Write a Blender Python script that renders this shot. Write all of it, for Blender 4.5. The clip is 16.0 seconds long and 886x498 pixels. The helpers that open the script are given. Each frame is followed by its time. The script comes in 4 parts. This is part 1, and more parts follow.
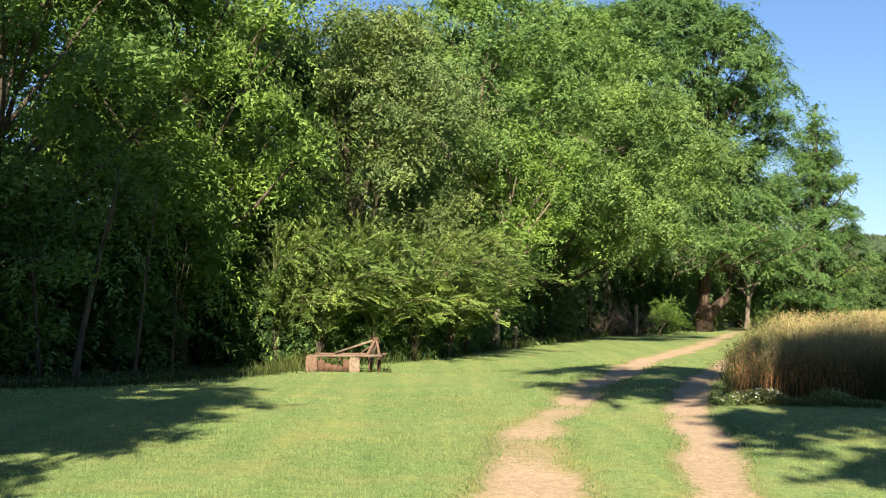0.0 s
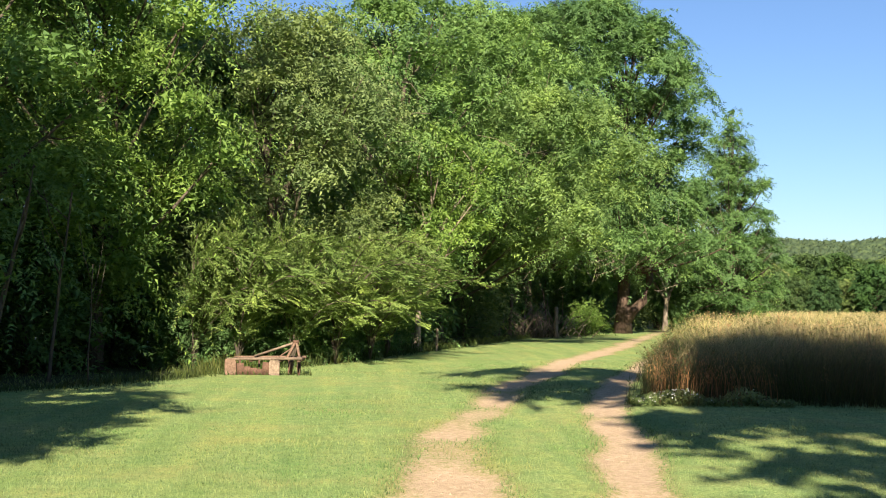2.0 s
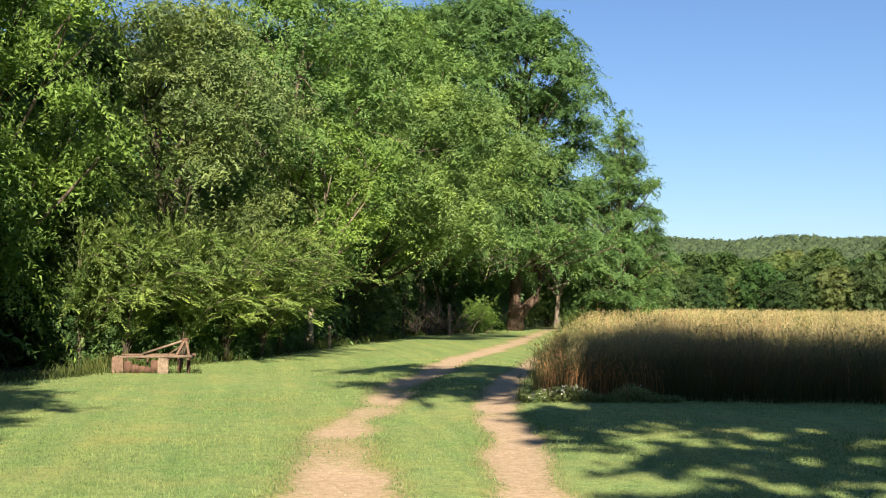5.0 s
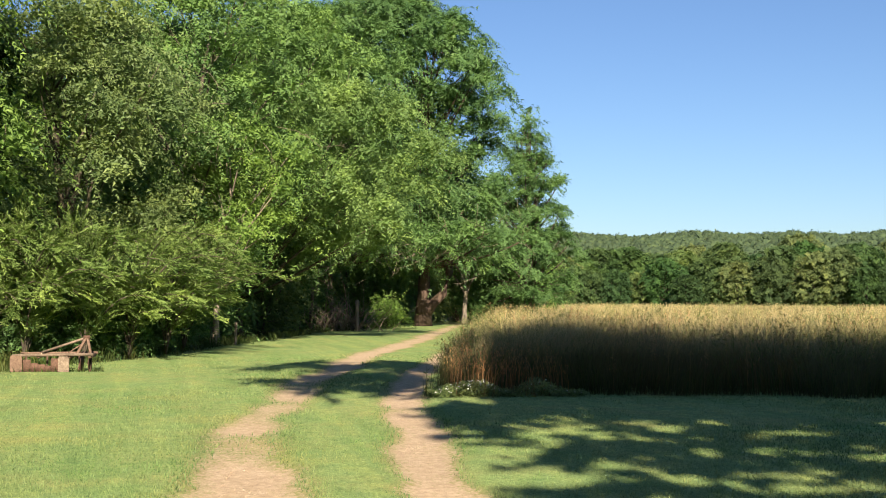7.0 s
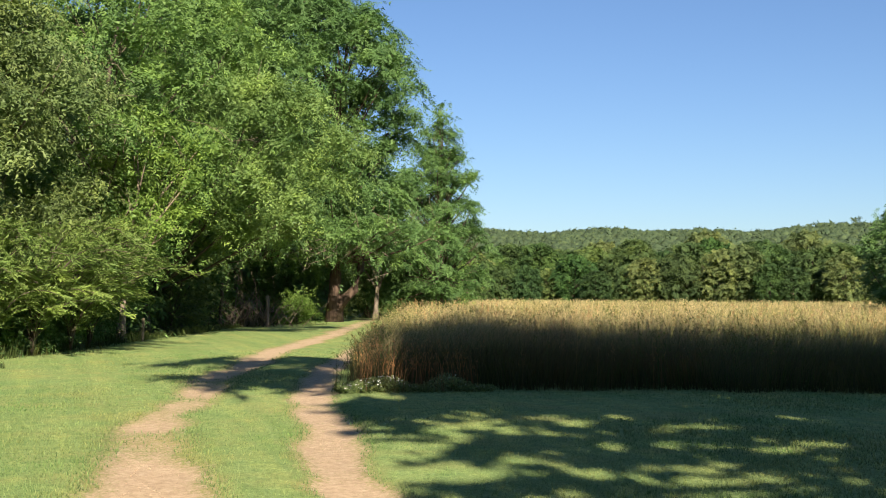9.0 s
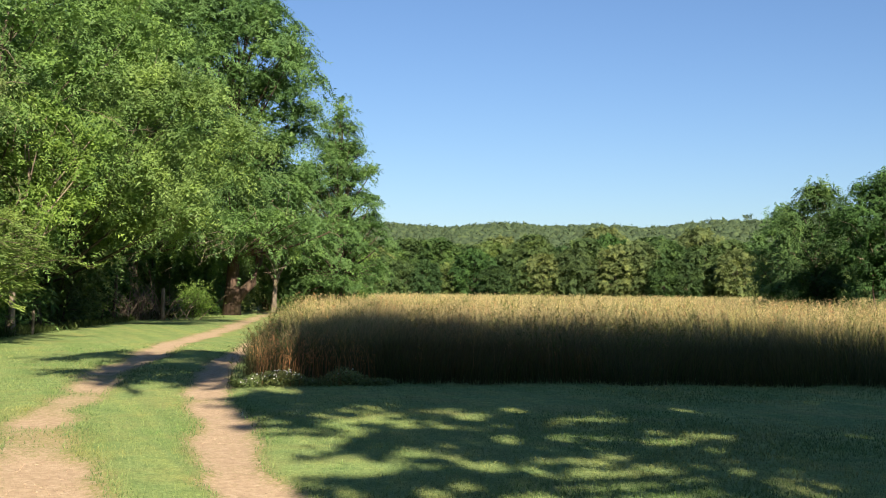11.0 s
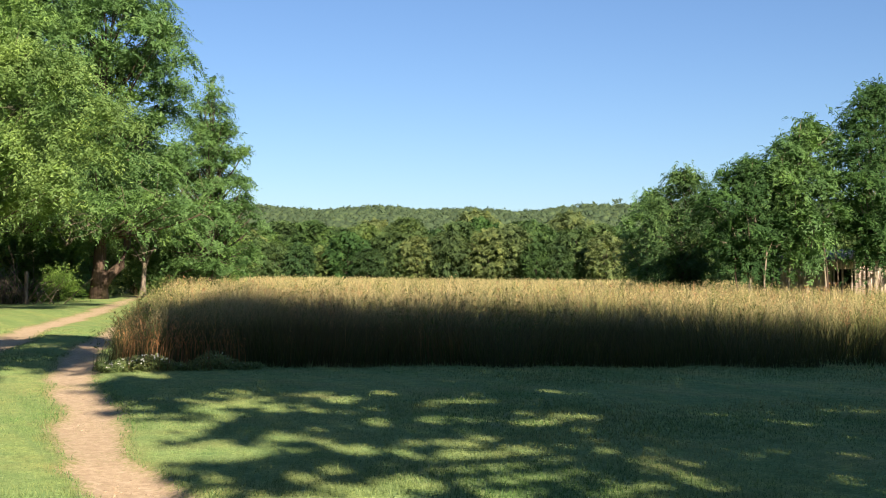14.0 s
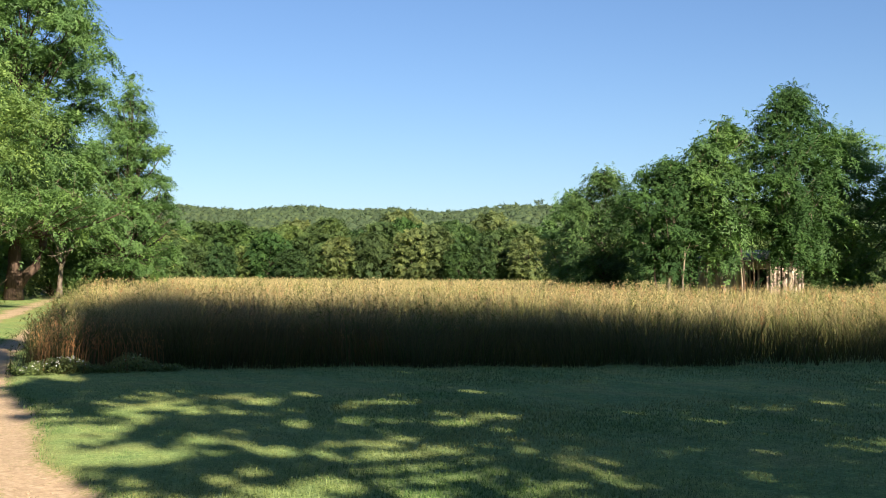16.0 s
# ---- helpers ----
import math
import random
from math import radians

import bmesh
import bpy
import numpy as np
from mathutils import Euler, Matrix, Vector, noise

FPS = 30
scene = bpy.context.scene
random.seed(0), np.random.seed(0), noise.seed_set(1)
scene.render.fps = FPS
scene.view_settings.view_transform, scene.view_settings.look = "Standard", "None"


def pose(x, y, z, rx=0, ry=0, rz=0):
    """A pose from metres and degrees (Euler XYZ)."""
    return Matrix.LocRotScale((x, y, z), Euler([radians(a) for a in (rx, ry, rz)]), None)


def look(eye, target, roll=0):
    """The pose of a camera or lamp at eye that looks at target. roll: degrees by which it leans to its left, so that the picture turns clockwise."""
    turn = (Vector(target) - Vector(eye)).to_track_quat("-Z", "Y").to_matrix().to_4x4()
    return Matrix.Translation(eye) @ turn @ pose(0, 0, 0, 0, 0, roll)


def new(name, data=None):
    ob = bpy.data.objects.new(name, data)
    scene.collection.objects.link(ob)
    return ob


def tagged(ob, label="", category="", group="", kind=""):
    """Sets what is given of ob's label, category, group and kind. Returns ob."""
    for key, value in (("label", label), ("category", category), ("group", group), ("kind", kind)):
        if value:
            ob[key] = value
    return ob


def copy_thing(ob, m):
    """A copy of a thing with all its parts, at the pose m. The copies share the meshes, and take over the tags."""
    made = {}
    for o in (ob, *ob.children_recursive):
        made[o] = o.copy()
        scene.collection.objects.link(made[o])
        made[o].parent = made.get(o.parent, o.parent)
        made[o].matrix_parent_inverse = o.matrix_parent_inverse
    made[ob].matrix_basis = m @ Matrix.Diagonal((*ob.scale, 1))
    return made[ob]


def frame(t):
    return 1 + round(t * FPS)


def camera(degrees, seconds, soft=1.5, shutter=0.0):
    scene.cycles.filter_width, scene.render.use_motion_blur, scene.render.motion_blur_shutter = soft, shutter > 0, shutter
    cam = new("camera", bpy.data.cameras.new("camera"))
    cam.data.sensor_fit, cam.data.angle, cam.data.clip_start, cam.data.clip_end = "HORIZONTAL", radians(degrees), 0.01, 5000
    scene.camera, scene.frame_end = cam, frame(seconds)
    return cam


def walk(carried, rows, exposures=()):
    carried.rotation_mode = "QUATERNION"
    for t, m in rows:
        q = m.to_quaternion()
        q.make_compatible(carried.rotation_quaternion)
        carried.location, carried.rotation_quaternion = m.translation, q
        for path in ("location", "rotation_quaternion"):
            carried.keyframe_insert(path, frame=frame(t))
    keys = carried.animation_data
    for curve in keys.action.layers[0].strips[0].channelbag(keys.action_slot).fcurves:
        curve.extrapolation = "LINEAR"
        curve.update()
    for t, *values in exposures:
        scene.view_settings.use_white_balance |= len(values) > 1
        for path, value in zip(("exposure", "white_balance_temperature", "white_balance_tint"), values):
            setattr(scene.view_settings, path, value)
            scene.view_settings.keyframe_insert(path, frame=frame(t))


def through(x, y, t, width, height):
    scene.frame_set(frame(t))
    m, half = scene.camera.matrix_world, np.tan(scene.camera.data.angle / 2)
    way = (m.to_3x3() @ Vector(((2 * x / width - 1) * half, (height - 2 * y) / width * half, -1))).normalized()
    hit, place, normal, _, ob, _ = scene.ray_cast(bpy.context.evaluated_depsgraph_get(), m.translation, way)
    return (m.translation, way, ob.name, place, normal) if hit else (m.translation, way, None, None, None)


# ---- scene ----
# ---- camera: a slow pan to the right, the lens swinging on a short arm ----
cam = camera(40.15, 16.0, soft=1.0)
EYE, ARM = 1.5, 0.355
# seconds, turn to the right, tilt up, lean to the left
TURNS = [
    (0.0, 0.008, 2.541, 0.533), (0.5, 0.919, 2.610, 0.365), (1.0, 1.945, 2.597, 0.328), (1.5, 2.896, 2.591, 0.406),
    (2.0, 3.697, 2.687, 0.476), (2.5, 4.481, 2.742, 0.553), (3.0, 5.268, 2.714, 0.503), (3.5, 5.976, 2.645, 0.483),
    (4.0, 6.768, 2.614, 0.510), (6.5, 11.979, 2.513, 0.331), (7.0, 13.029, 2.425, 0.265), (7.5, 13.986, 2.371, 0.329),
    (8.0, 15.041, 2.395, 0.358), (8.5, 16.018, 2.289, 0.398), (9.0, 17.184, 2.245, 0.343), (9.5, 18.451, 2.359, 0.336),
    (10.0, 19.797, 2.409, 0.444), (12.5, 24.438, 1.295, 0.496), (13.0, 25.400, 1.329, 0.368), (13.5, 26.475, 1.319, 0.369),
    (14.0, 27.861, 1.251, 0.565), (14.5, 29.045, 1.332, 0.638), (15.0, 29.919, 1.397, 0.526), (15.5, 30.665, 1.399, 0.438),
    (16.0, 31.503, 1.310, 0.498),
]


def view(turn, tilt, lean):
    a, b = radians(turn), radians(tilt)
    eye = Vector((ARM * math.sin(a), ARM * (math.cos(a) - 1), EYE))
    return look(eye, eye + Vector((math.sin(a) * math.cos(b), math.cos(a) * math.cos(b), math.sin(b))), lean)


walk(cam, [(t, view(a, b, c)) for t, a, b, c in TURNS],
     exposures=[(0.0, 1.58), (1.5, 1.64), (3.0, 1.5), (6.5, 1.43), (10.0, 1.34), (12.5, 1.4), (14.0, 1.46), (16.0, 1.48)])

# ---- light: a low morning sun behind the camera, clear sky ----
SUN_TURN, SUN_HIGH = 8.0, 27.0
sun_way = Vector((math.sin(radians(SUN_TURN)) * math.cos(radians(SUN_HIGH)), math.cos(radians(SUN_TURN)) * math.cos(radians(SUN_HIGH)), -math.sin(radians(SUN_HIGH))))
sun = new("sun", bpy.data.lights.new("sun", "SUN"))
sun.data.energy, sun.data.angle, sun.data.color = 5.0, radians(0.55), (1.0, 0.88, 0.71)
sun.matrix_world = look(sun_way * -60, (0, 0, 0))
world = bpy.data.worlds.new("world")
scene.world = world
world.use_nodes = True
sky = world.node_tree.nodes.new("ShaderNodeTexSky")
sky.sky_type, sky.sun_disc = "NISHITA", False
sky.sun_elevation, sky.sun_rotation = radians(SUN_HIGH), radians(180 + SUN_TURN)
sky.air_density, sky.dust_density, sky.ozone_density = 1.0, 0.25, 2.2
clear = world.node_tree.nodes.new("ShaderNodeMix")
clear.data_type, clear.blend_type = "RGBA", "MULTIPLY"
clear.inputs[0].default_value, clear.inputs[7].default_value = 1.0, (0.62, 0.725, 0.91, 1)
world.node_tree.links.new(sky.outputs[0], clear.inputs[6])
world.node_tree.links.new(clear.outputs[2], world.node_tree.nodes["Background"].inputs[0])
world.node_tree.nodes["Background"].inputs[1].default_value = 0.05



# ---- materials ----
class Nodes:
    """A small material writer."""

    def __init__(self, name):
        self.mat = bpy.data.materials.new(name)
        self.mat.use_nodes = True
        self.tree = self.mat.node_tree
        self.tree.nodes.clear()
        self.out = self.add("ShaderNodeOutputMaterial")

    def add(self, kind, **sets):
        node = self.tree.nodes.new(kind)
        for key, value in sets.items():
            setattr(node, key, value)
        return node

    def link(self, a, b):
        self.tree.links.new(a, b)

    def place(self, scale=1.0, stretch=(1, 1, 1)):
        co, mp = self.add("ShaderNodeTexCoord"), self.add("ShaderNodeMapping")
        self.link(co.outputs["Object"], mp.inputs[0])
        mp.inputs["Scale"].default_value = [scale * s for s in stretch]
        return mp.outputs[0]

    def noise(self, scale, detail=3.0, rough=0.55, stretch=(1, 1, 1)):
        n = self.add("ShaderNodeTexNoise")
        n.inputs["Scale"].default_value, n.inputs["Detail"].default_value, n.inputs["Roughness"].default_value = 1.0, detail, rough
        self.link(self.place(scale, stretch), n.inputs["Vector"])
        return n.outputs["Fac"]

    def ramp(self, fac, stops):
        r = self.add("ShaderNodeValToRGB")
        els = r.color_ramp.elements
        while len(els) < len(stops):
            els.new(0.5)
        for el, (pos, col) in zip(els, stops):
            el.position, el.color = pos, (*col, 1)
        self.link(fac, r.inputs[0])
        return r.outputs[0]

    def mix(self, fac, a, b, blend="MIX"):
        m = self.add("ShaderNodeMix", data_type="RGBA", blend_type=blend)
        for sock, value in ((m.inputs[0], fac), (m.inputs[6], a), (m.inputs[7], b)):
            if isinstance(value, (int, float)):
                sock.default_value = value
            elif isinstance(value, tuple):
                sock.default_value = (*value, 1)
            else:
                self.link(value, sock)
        return m.outputs[2]

    def sums(self, op, a, b, c=None, clamp=False):
        m = self.add("ShaderNodeMath", operation=op, use_clamp=clamp)
        for sock, value in zip(m.inputs, (a, b, c)):
            if value is None:
                continue
            if isinstance(value, (int, float)):
                sock.default_value = value
            else:
                self.link(value, sock)
        return m.outputs[0]

    def island(self):
        return self.add("ShaderNodeNewGeometry").outputs["Random Per Island"]

    def surface(self, colour, rough=0.7, bump=None, bump_size=0.02, metal=0.0, gloss=0.3):
        b = self.add("ShaderNodeBsdfPrincipled")
        b.inputs["Metallic"].default_value, b.inputs["Specular IOR Level"].default_value = metal, gloss
        for sock, value in ((b.inputs["Base Color"], colour), (b.inputs["Roughness"], rough)):
            if isinstance(value, (int, float)):
                sock.default_value = value
            elif isinstance(value, tuple):
                sock.default_value = (*value, 1)
            else:
                self.link(value, sock)
        if bump is not None:
            n = self.add("ShaderNodeBump")
            n.inputs["Distance"].default_value = bump_size
            self.link(bump, n.inputs["Height"])
            self.link(n.outputs[0], b.inputs["Normal"])
        self.link(b.outputs[0], self.out.inputs[0])
        return b


def leaf_material(name, dark, mid, light, through=0.28, rough=0.58, by_tree=0.0):
    """Leaves: colour by leaf and by branch, clump light and dark painted in, light passing through."""
    k = Nodes(name)
    near = [tuple(0.55 * a + 0.45 * b for a, b in zip(c, mid)) for c in (dark, light)]
    col = k.ramp(k.island(), [(0.0, near[0]), (0.5, mid), (1.0, near[1])])
    # broad patches: branch tone, plus sunlit clumps and dark hollows put into the colour
    broad = k.ramp(k.noise(0.6, 3.0), [(0.33, (0.62, 0.7, 0.66)), (0.5, (0.98, 0.98, 0.95)), (0.67, (1.42, 1.32, 1.05))])
    col = k.mix(1.0, col, broad, "MULTIPLY")
    if by_tree:
        own = k.ramp(k.add("ShaderNodeObjectInfo").outputs["Random"], [(0.0, (0.5, 0.62, 0.56)), (0.35, (0.95, 1.0, 0.95)), (0.7, (1.22, 1.18, 1.05)), (0.85, (1.0, 1.15, 0.85)), (1.0, (0.6, 0.75, 0.6))])
        col = k.mix(by_tree, col, k.mix(1.0, col, own, "MULTIPLY"))
    b = k.surface(col, rough, gloss=0.28)
    t = k.add("ShaderNodeBsdfTranslucent")
    k.link(k.mix(1.0, col, (1.2, 1.35, 0.74), "MULTIPLY"), t.inputs[0])
    m = k.add("ShaderNodeMixShader")
    m.inputs[0].default_value = through
    k.link(b.outputs[0], m.inputs[1])
    k.link(t.outputs[0], m.inputs[2])
    k.link(m.outputs[0], k.out.inputs[0])
    return k.mat


def blade_material(name, low, mid, top, z0, z1, through=0.3, broad=((0.34, (0.7, 0.86, 0.68)), (0.5, (1.0, 0.98, 0.95)), (0.66, (1.3, 1.02, 0.92))), patch=0.5):
    """Grass: green at the foot, riper towards the tip, each blade its own tone; the hay's lower colours also carry
    shade.
    """
    k = Nodes(name)
    co, sep = k.add("ShaderNodeTexCoord"), k.add("ShaderNodeSeparateXYZ")
    k.link(co.outputs["Object"], sep.inputs[0])
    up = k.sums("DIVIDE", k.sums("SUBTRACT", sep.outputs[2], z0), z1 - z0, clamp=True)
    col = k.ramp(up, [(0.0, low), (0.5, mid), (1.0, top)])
    shade = k.ramp(k.island(), [(0.0, (0.55, 0.6, 0.55)), (0.5, (1, 1, 1)), (1.0, (1.4, 1.3, 1.15))])
    col = k.mix(1.0, col, shade, "MULTIPLY")
    col = k.mix(1.0, col, k.ramp(k.noise(patch, 4.0, 0.6), list(broad)), "MULTIPLY")
    b = k.surface(col, 0.6, gloss=0.2)
    t = k.add("ShaderNodeBsdfTranslucent")
    k.link(col, t.inputs[0])
    m = k.add("ShaderNodeMixShader")
    m.inputs[0].default_value = through
    k.link(b.outputs[0], m.inputs[1])
    k.link(t.outputs[0], m.inputs[2])
    k.link(m.outputs[0], k.out.inputs[0])
    return k.mat


def bark_material(name, dark, light, scale=1.0):
    k = Nodes(name)
    grain = k.noise(9.0 * scale, 5.0, 0.65, (1, 1, 0.16))
    col = k.ramp(grain, [(0.3, dark), (0.7, light)])
    moss = k.ramp(k.noise(1.3, 3.0), [(0.45, (1, 1, 1)), (0.7, (0.75, 0.85, 0.6))])
    k.surface(k.mix(1.0, col, moss, "MULTIPLY"), 0.9, grain, 0.05)
    return k.mat


def ground_material():
    k = Nodes("lawn_and_earth")
    att = k.add("ShaderNodeAttribute", attribute_name="dirt").outputs["Fac"]
    wood = k.add("ShaderNodeAttribute", attribute_name="litter").outputs["Fac"]
    fine, coarse = k.noise(9.0, 5.0, 0.7), k.noise(0.9, 4.0)
    grass = k.ramp(k.noise(30.0, 3.0, 0.7), [(0.25, (0.106, 0.152, 0.05)), (0.55, (0.235, 0.31, 0.12)), (0.8, (0.375, 0.44, 0.205))])
    grass = k.mix(1.0, grass, k.ramp(coarse, [(0.3, (0.85, 0.95, 0.85)), (0.7, (1.15, 1.05, 0.95))]), "MULTIPLY")
    grass = k.mix(1.0, grass, k.ramp(k.noise(5.0, 3.0, 0.6), [(0.3, (0.72, 0.8, 0.75)), (0.5, (1, 1, 1)), (0.7, (1.25, 1.18, 1.1))]), "MULTIPLY")
    grass = k.mix(1.0, grass, k.ramp(k.noise(1.0, 2.0, 0.5, (1.9, 0.11, 1)), [(0.36, (0.86, 0.92, 0.84)), (0.5, (1, 1, 1)), (0.64, (1.16, 1.08, 1.0))]), "MULTIPLY")
    earth = k.ramp(k.noise(14.0, 6.0, 0.7), [(0.2, (0.29, 0.2, 0.125)), (0.55, (0.49, 0.36, 0.235)), (0.85, (0.63, 0.5, 0.36))])
    mask = k.sums("ADD", att, k.sums("MULTIPLY", k.sums("SUBTRACT", fine, 0.5), 1.0))
    mask = k.sums("ADD", mask, k.sums("MULTIPLY", k.sums("SUBTRACT", k.noise(34.0, 3.0, 0.7, (1, 0.5, 1)), 0.5), 1.7))
    mask = k.sums("MULTIPLY", k.sums("SUBTRACT", mask, 0.38), 2.4, clamp=True)
    # dry, trodden grass beside the ruts
    worn = k.sums("MULTIPLY", k.sums("ADD", att, k.sums("MULTIPLY", k.sums("SUBTRACT", coarse, 0.5), 1.2)), 1.6, clamp=True)
    grass = k.mix(k.sums("MULTIPLY", worn, 0.6), grass, (0.3, 0.23, 0.095))
    # woodland floor: leaf litter, its colour deepened for the shade beneath the trees
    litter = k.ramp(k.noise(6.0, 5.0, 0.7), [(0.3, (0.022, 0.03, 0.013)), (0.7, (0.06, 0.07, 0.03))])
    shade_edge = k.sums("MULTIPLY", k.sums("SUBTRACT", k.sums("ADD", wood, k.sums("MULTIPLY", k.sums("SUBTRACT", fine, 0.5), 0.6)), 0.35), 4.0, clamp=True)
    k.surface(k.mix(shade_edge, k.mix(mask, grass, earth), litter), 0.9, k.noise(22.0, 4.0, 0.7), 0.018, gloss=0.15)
    return k.mat


MAT = {
    "ground": ground_material(),
    "leaf_mid": leaf_material("leaf_mid", (0.07, 0.127, 0.038), (0.122, 0.212, 0.058), (0.185, 0.292, 0.084)),
    "leaf_light": leaf_material("leaf_light", (0.078, 0.133, 0.042), (0.14, 0.222, 0.064), (0.21, 0.302, 0.09)),
    "leaf_deep": leaf_material("leaf_deep", (0.049, 0.102, 0.035), (0.087, 0.163, 0.051), (0.133, 0.23, 0.074)),
    "leaf_olive": leaf_material("leaf_olive", (0.09, 0.145, 0.038), (0.172, 0.248, 0.064), (0.26, 0.34, 0.094)),
    "leaf_bright": leaf_material("leaf_bright", (0.085, 0.16, 0.034), (0.155, 0.25, 0.053), (0.24, 0.335, 0.085)),
    "leaf_dull": leaf_material("leaf_dull", (0.088, 0.128, 0.05), (0.143, 0.2, 0.07), (0.22, 0.28, 0.1)),
    "leaf_far": leaf_material("leaf_far", (0.05, 0.082, 0.032), (0.075, 0.118, 0.042), (0.11, 0.155, 0.055), rough=0.8, by_tree=1.0),
    "leaf_far_dry": leaf_material("leaf_far_dry", (0.08, 0.108, 0.044), (0.118, 0.15, 0.06), (0.155, 0.19, 0.078), rough=0.8, by_tree=1.0),
    "leaf_far_deep": leaf_material("leaf_far_deep", (0.032, 0.07, 0.026), (0.052, 0.1, 0.036), (0.085, 0.135, 0.047), rough=0.8, by_tree=1.0),
    # hill leaves bluer than the nearer ones: distance haze mixed into the colour
    "leaf_hill": leaf_material("leaf_hill", (0.036, 0.06, 0.032), (0.056, 0.086, 0.043), (0.078, 0.11, 0.054), through=0.15, rough=0.85),
    "bark": bark_material("bark", (0.035, 0.027, 0.02), (0.14, 0.11, 0.08)),
    "bark_brown": bark_material("bark_brown", (0.032, 0.021, 0.016), (0.115, 0.074, 0.054)),
    "bark_pale": bark_material("bark_pale", (0.13, 0.1, 0.075), (0.36, 0.29, 0.22)),
    "post_wood": bark_material("post_wood", (0.065, 0.048, 0.036), (0.2, 0.15, 0.112)),
    "dry_wood": bark_material("dry_wood", (0.1, 0.078, 0.058), (0.32, 0.255, 0.19)),
    # hay: foot and middle darkened to carry the shade on the field's front
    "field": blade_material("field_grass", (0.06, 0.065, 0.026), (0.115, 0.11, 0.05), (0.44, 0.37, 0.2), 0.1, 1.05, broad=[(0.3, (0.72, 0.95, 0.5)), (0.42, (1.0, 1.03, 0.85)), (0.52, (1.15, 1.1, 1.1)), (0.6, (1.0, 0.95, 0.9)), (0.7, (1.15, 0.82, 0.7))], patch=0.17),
    "field_green": blade_material("field_weed", (0.05, 0.075, 0.02), (0.1, 0.13, 0.035), (0.17, 0.19, 0.065), 0.0, 1.1),
    "dock": blade_material("dock_stem", (0.13, 0.1, 0.045), (0.28, 0.16, 0.075), (0.36, 0.22, 0.115), 0.0, 0.8),
    "weed": blade_material("weed_leaf", (0.12, 0.17, 0.06), (0.22, 0.29, 0.12), (0.32, 0.39, 0.19), 0.0, 0.4),
    "lawn": blade_material("lawn_blade", (0.125, 0.19, 0.07), (0.24, 0.318, 0.13), (0.335, 0.41, 0.19), 0.0, 0.045),
    "rust": None, "shed_board": None, "tin": None, "white_petal": None,
}


def plain_material(name, dark, light, scale, rough, metal=0.0, stretch=(1, 1, 1), bump=0.004):
    """A weathered surface: broad stains over fine grain."""
    k = Nodes(name)
    fine = k.noise(scale, 5.0, 0.7, stretch)
    col = k.ramp(fine, [(0.3, dark), (0.7, light)])
    col = k.mix(1.0, col, k.ramp(k.noise(scale * 0.15, 3.0), [(0.35, (0.7, 0.68, 0.66)), (0.65, (1.12, 1.1, 1.06))]), "MULTIPLY")
    k.surface(col, rough, fine, bump, metal)
    return k.mat


MAT["rust"] = plain_material("rust", (0.1, 0.058, 0.04), (0.25, 0.17, 0.12), 26, 0.9)
MAT["rust_pale"] = plain_material("rust_pale", (0.1, 0.07, 0.05), (0.26, 0.2, 0.148), 22, 0.9)
MAT["rust_dark"] = plain_material("rust_dark", (0.06, 0.035, 0.025), (0.16, 0.09, 0.06), 26, 0.9)
MAT["shed_board"] = plain_material("shed_board", (0.36, 0.265, 0.225), (0.56, 0.44, 0.38), 9, 0.9, stretch=(1, 1, 0.1))
# near-black copy of the boards: the shed's inside shade set as colour
MAT["shed_dark"] = plain_material("shed_dark", (0.03, 0.025, 0.02), (0.07, 0.055, 0.045), 9, 0.9)
MAT["tin"] = plain_material("tin", (0.2, 0.14, 0.11), (0.4, 0.36, 0.33), 5, 0.6, 0.4, (1, 0.2, 1))
MAT["stone"] = plain_material("stone", (0.26, 0.185, 0.12), (0.5, 0.39, 0.28), 40, 0.9)
MAT["white_petal"] = plain_material("white_petal", (0.7, 0.7, 0.62), (0.85, 0.85, 0.8), 30, 0.7)


# ---- mesh helpers ----


def mesh_from(name, verts, faces, mat, smooth=False):
    """A mesh from an array of corners and a list of index arrays, each array of one face size."""
    me = bpy.data.meshes.new(name)
    verts = np.ascontiguousarray(verts, dtype=np.float32)
    faces = [np.asarray(f, dtype=np.int32) for f in faces if len(f)]
    me.vertices.add(len(verts))
    me.vertices.foreach_set("co", verts.ravel())
    loops = np.concatenate([f.ravel() for f in faces])
    totals = np.concatenate([np.full(len(f), f.shape[1], np.int32) for f in faces])
    me.loops.add(len(loops))
    me.loops.foreach_set("vertex_index", loops)
    me.polygons.add(len(totals))
    me.polygons.foreach_set("loop_start", np.concatenate([[0], np.cumsum(totals)[:-1]]).astype(np.int32))
    if smooth:
        me.polygons.foreach_set("use_smooth", np.ones(len(totals), bool))
    me.materials.append(mat)
    me.update(calc_edges=True)
    return me


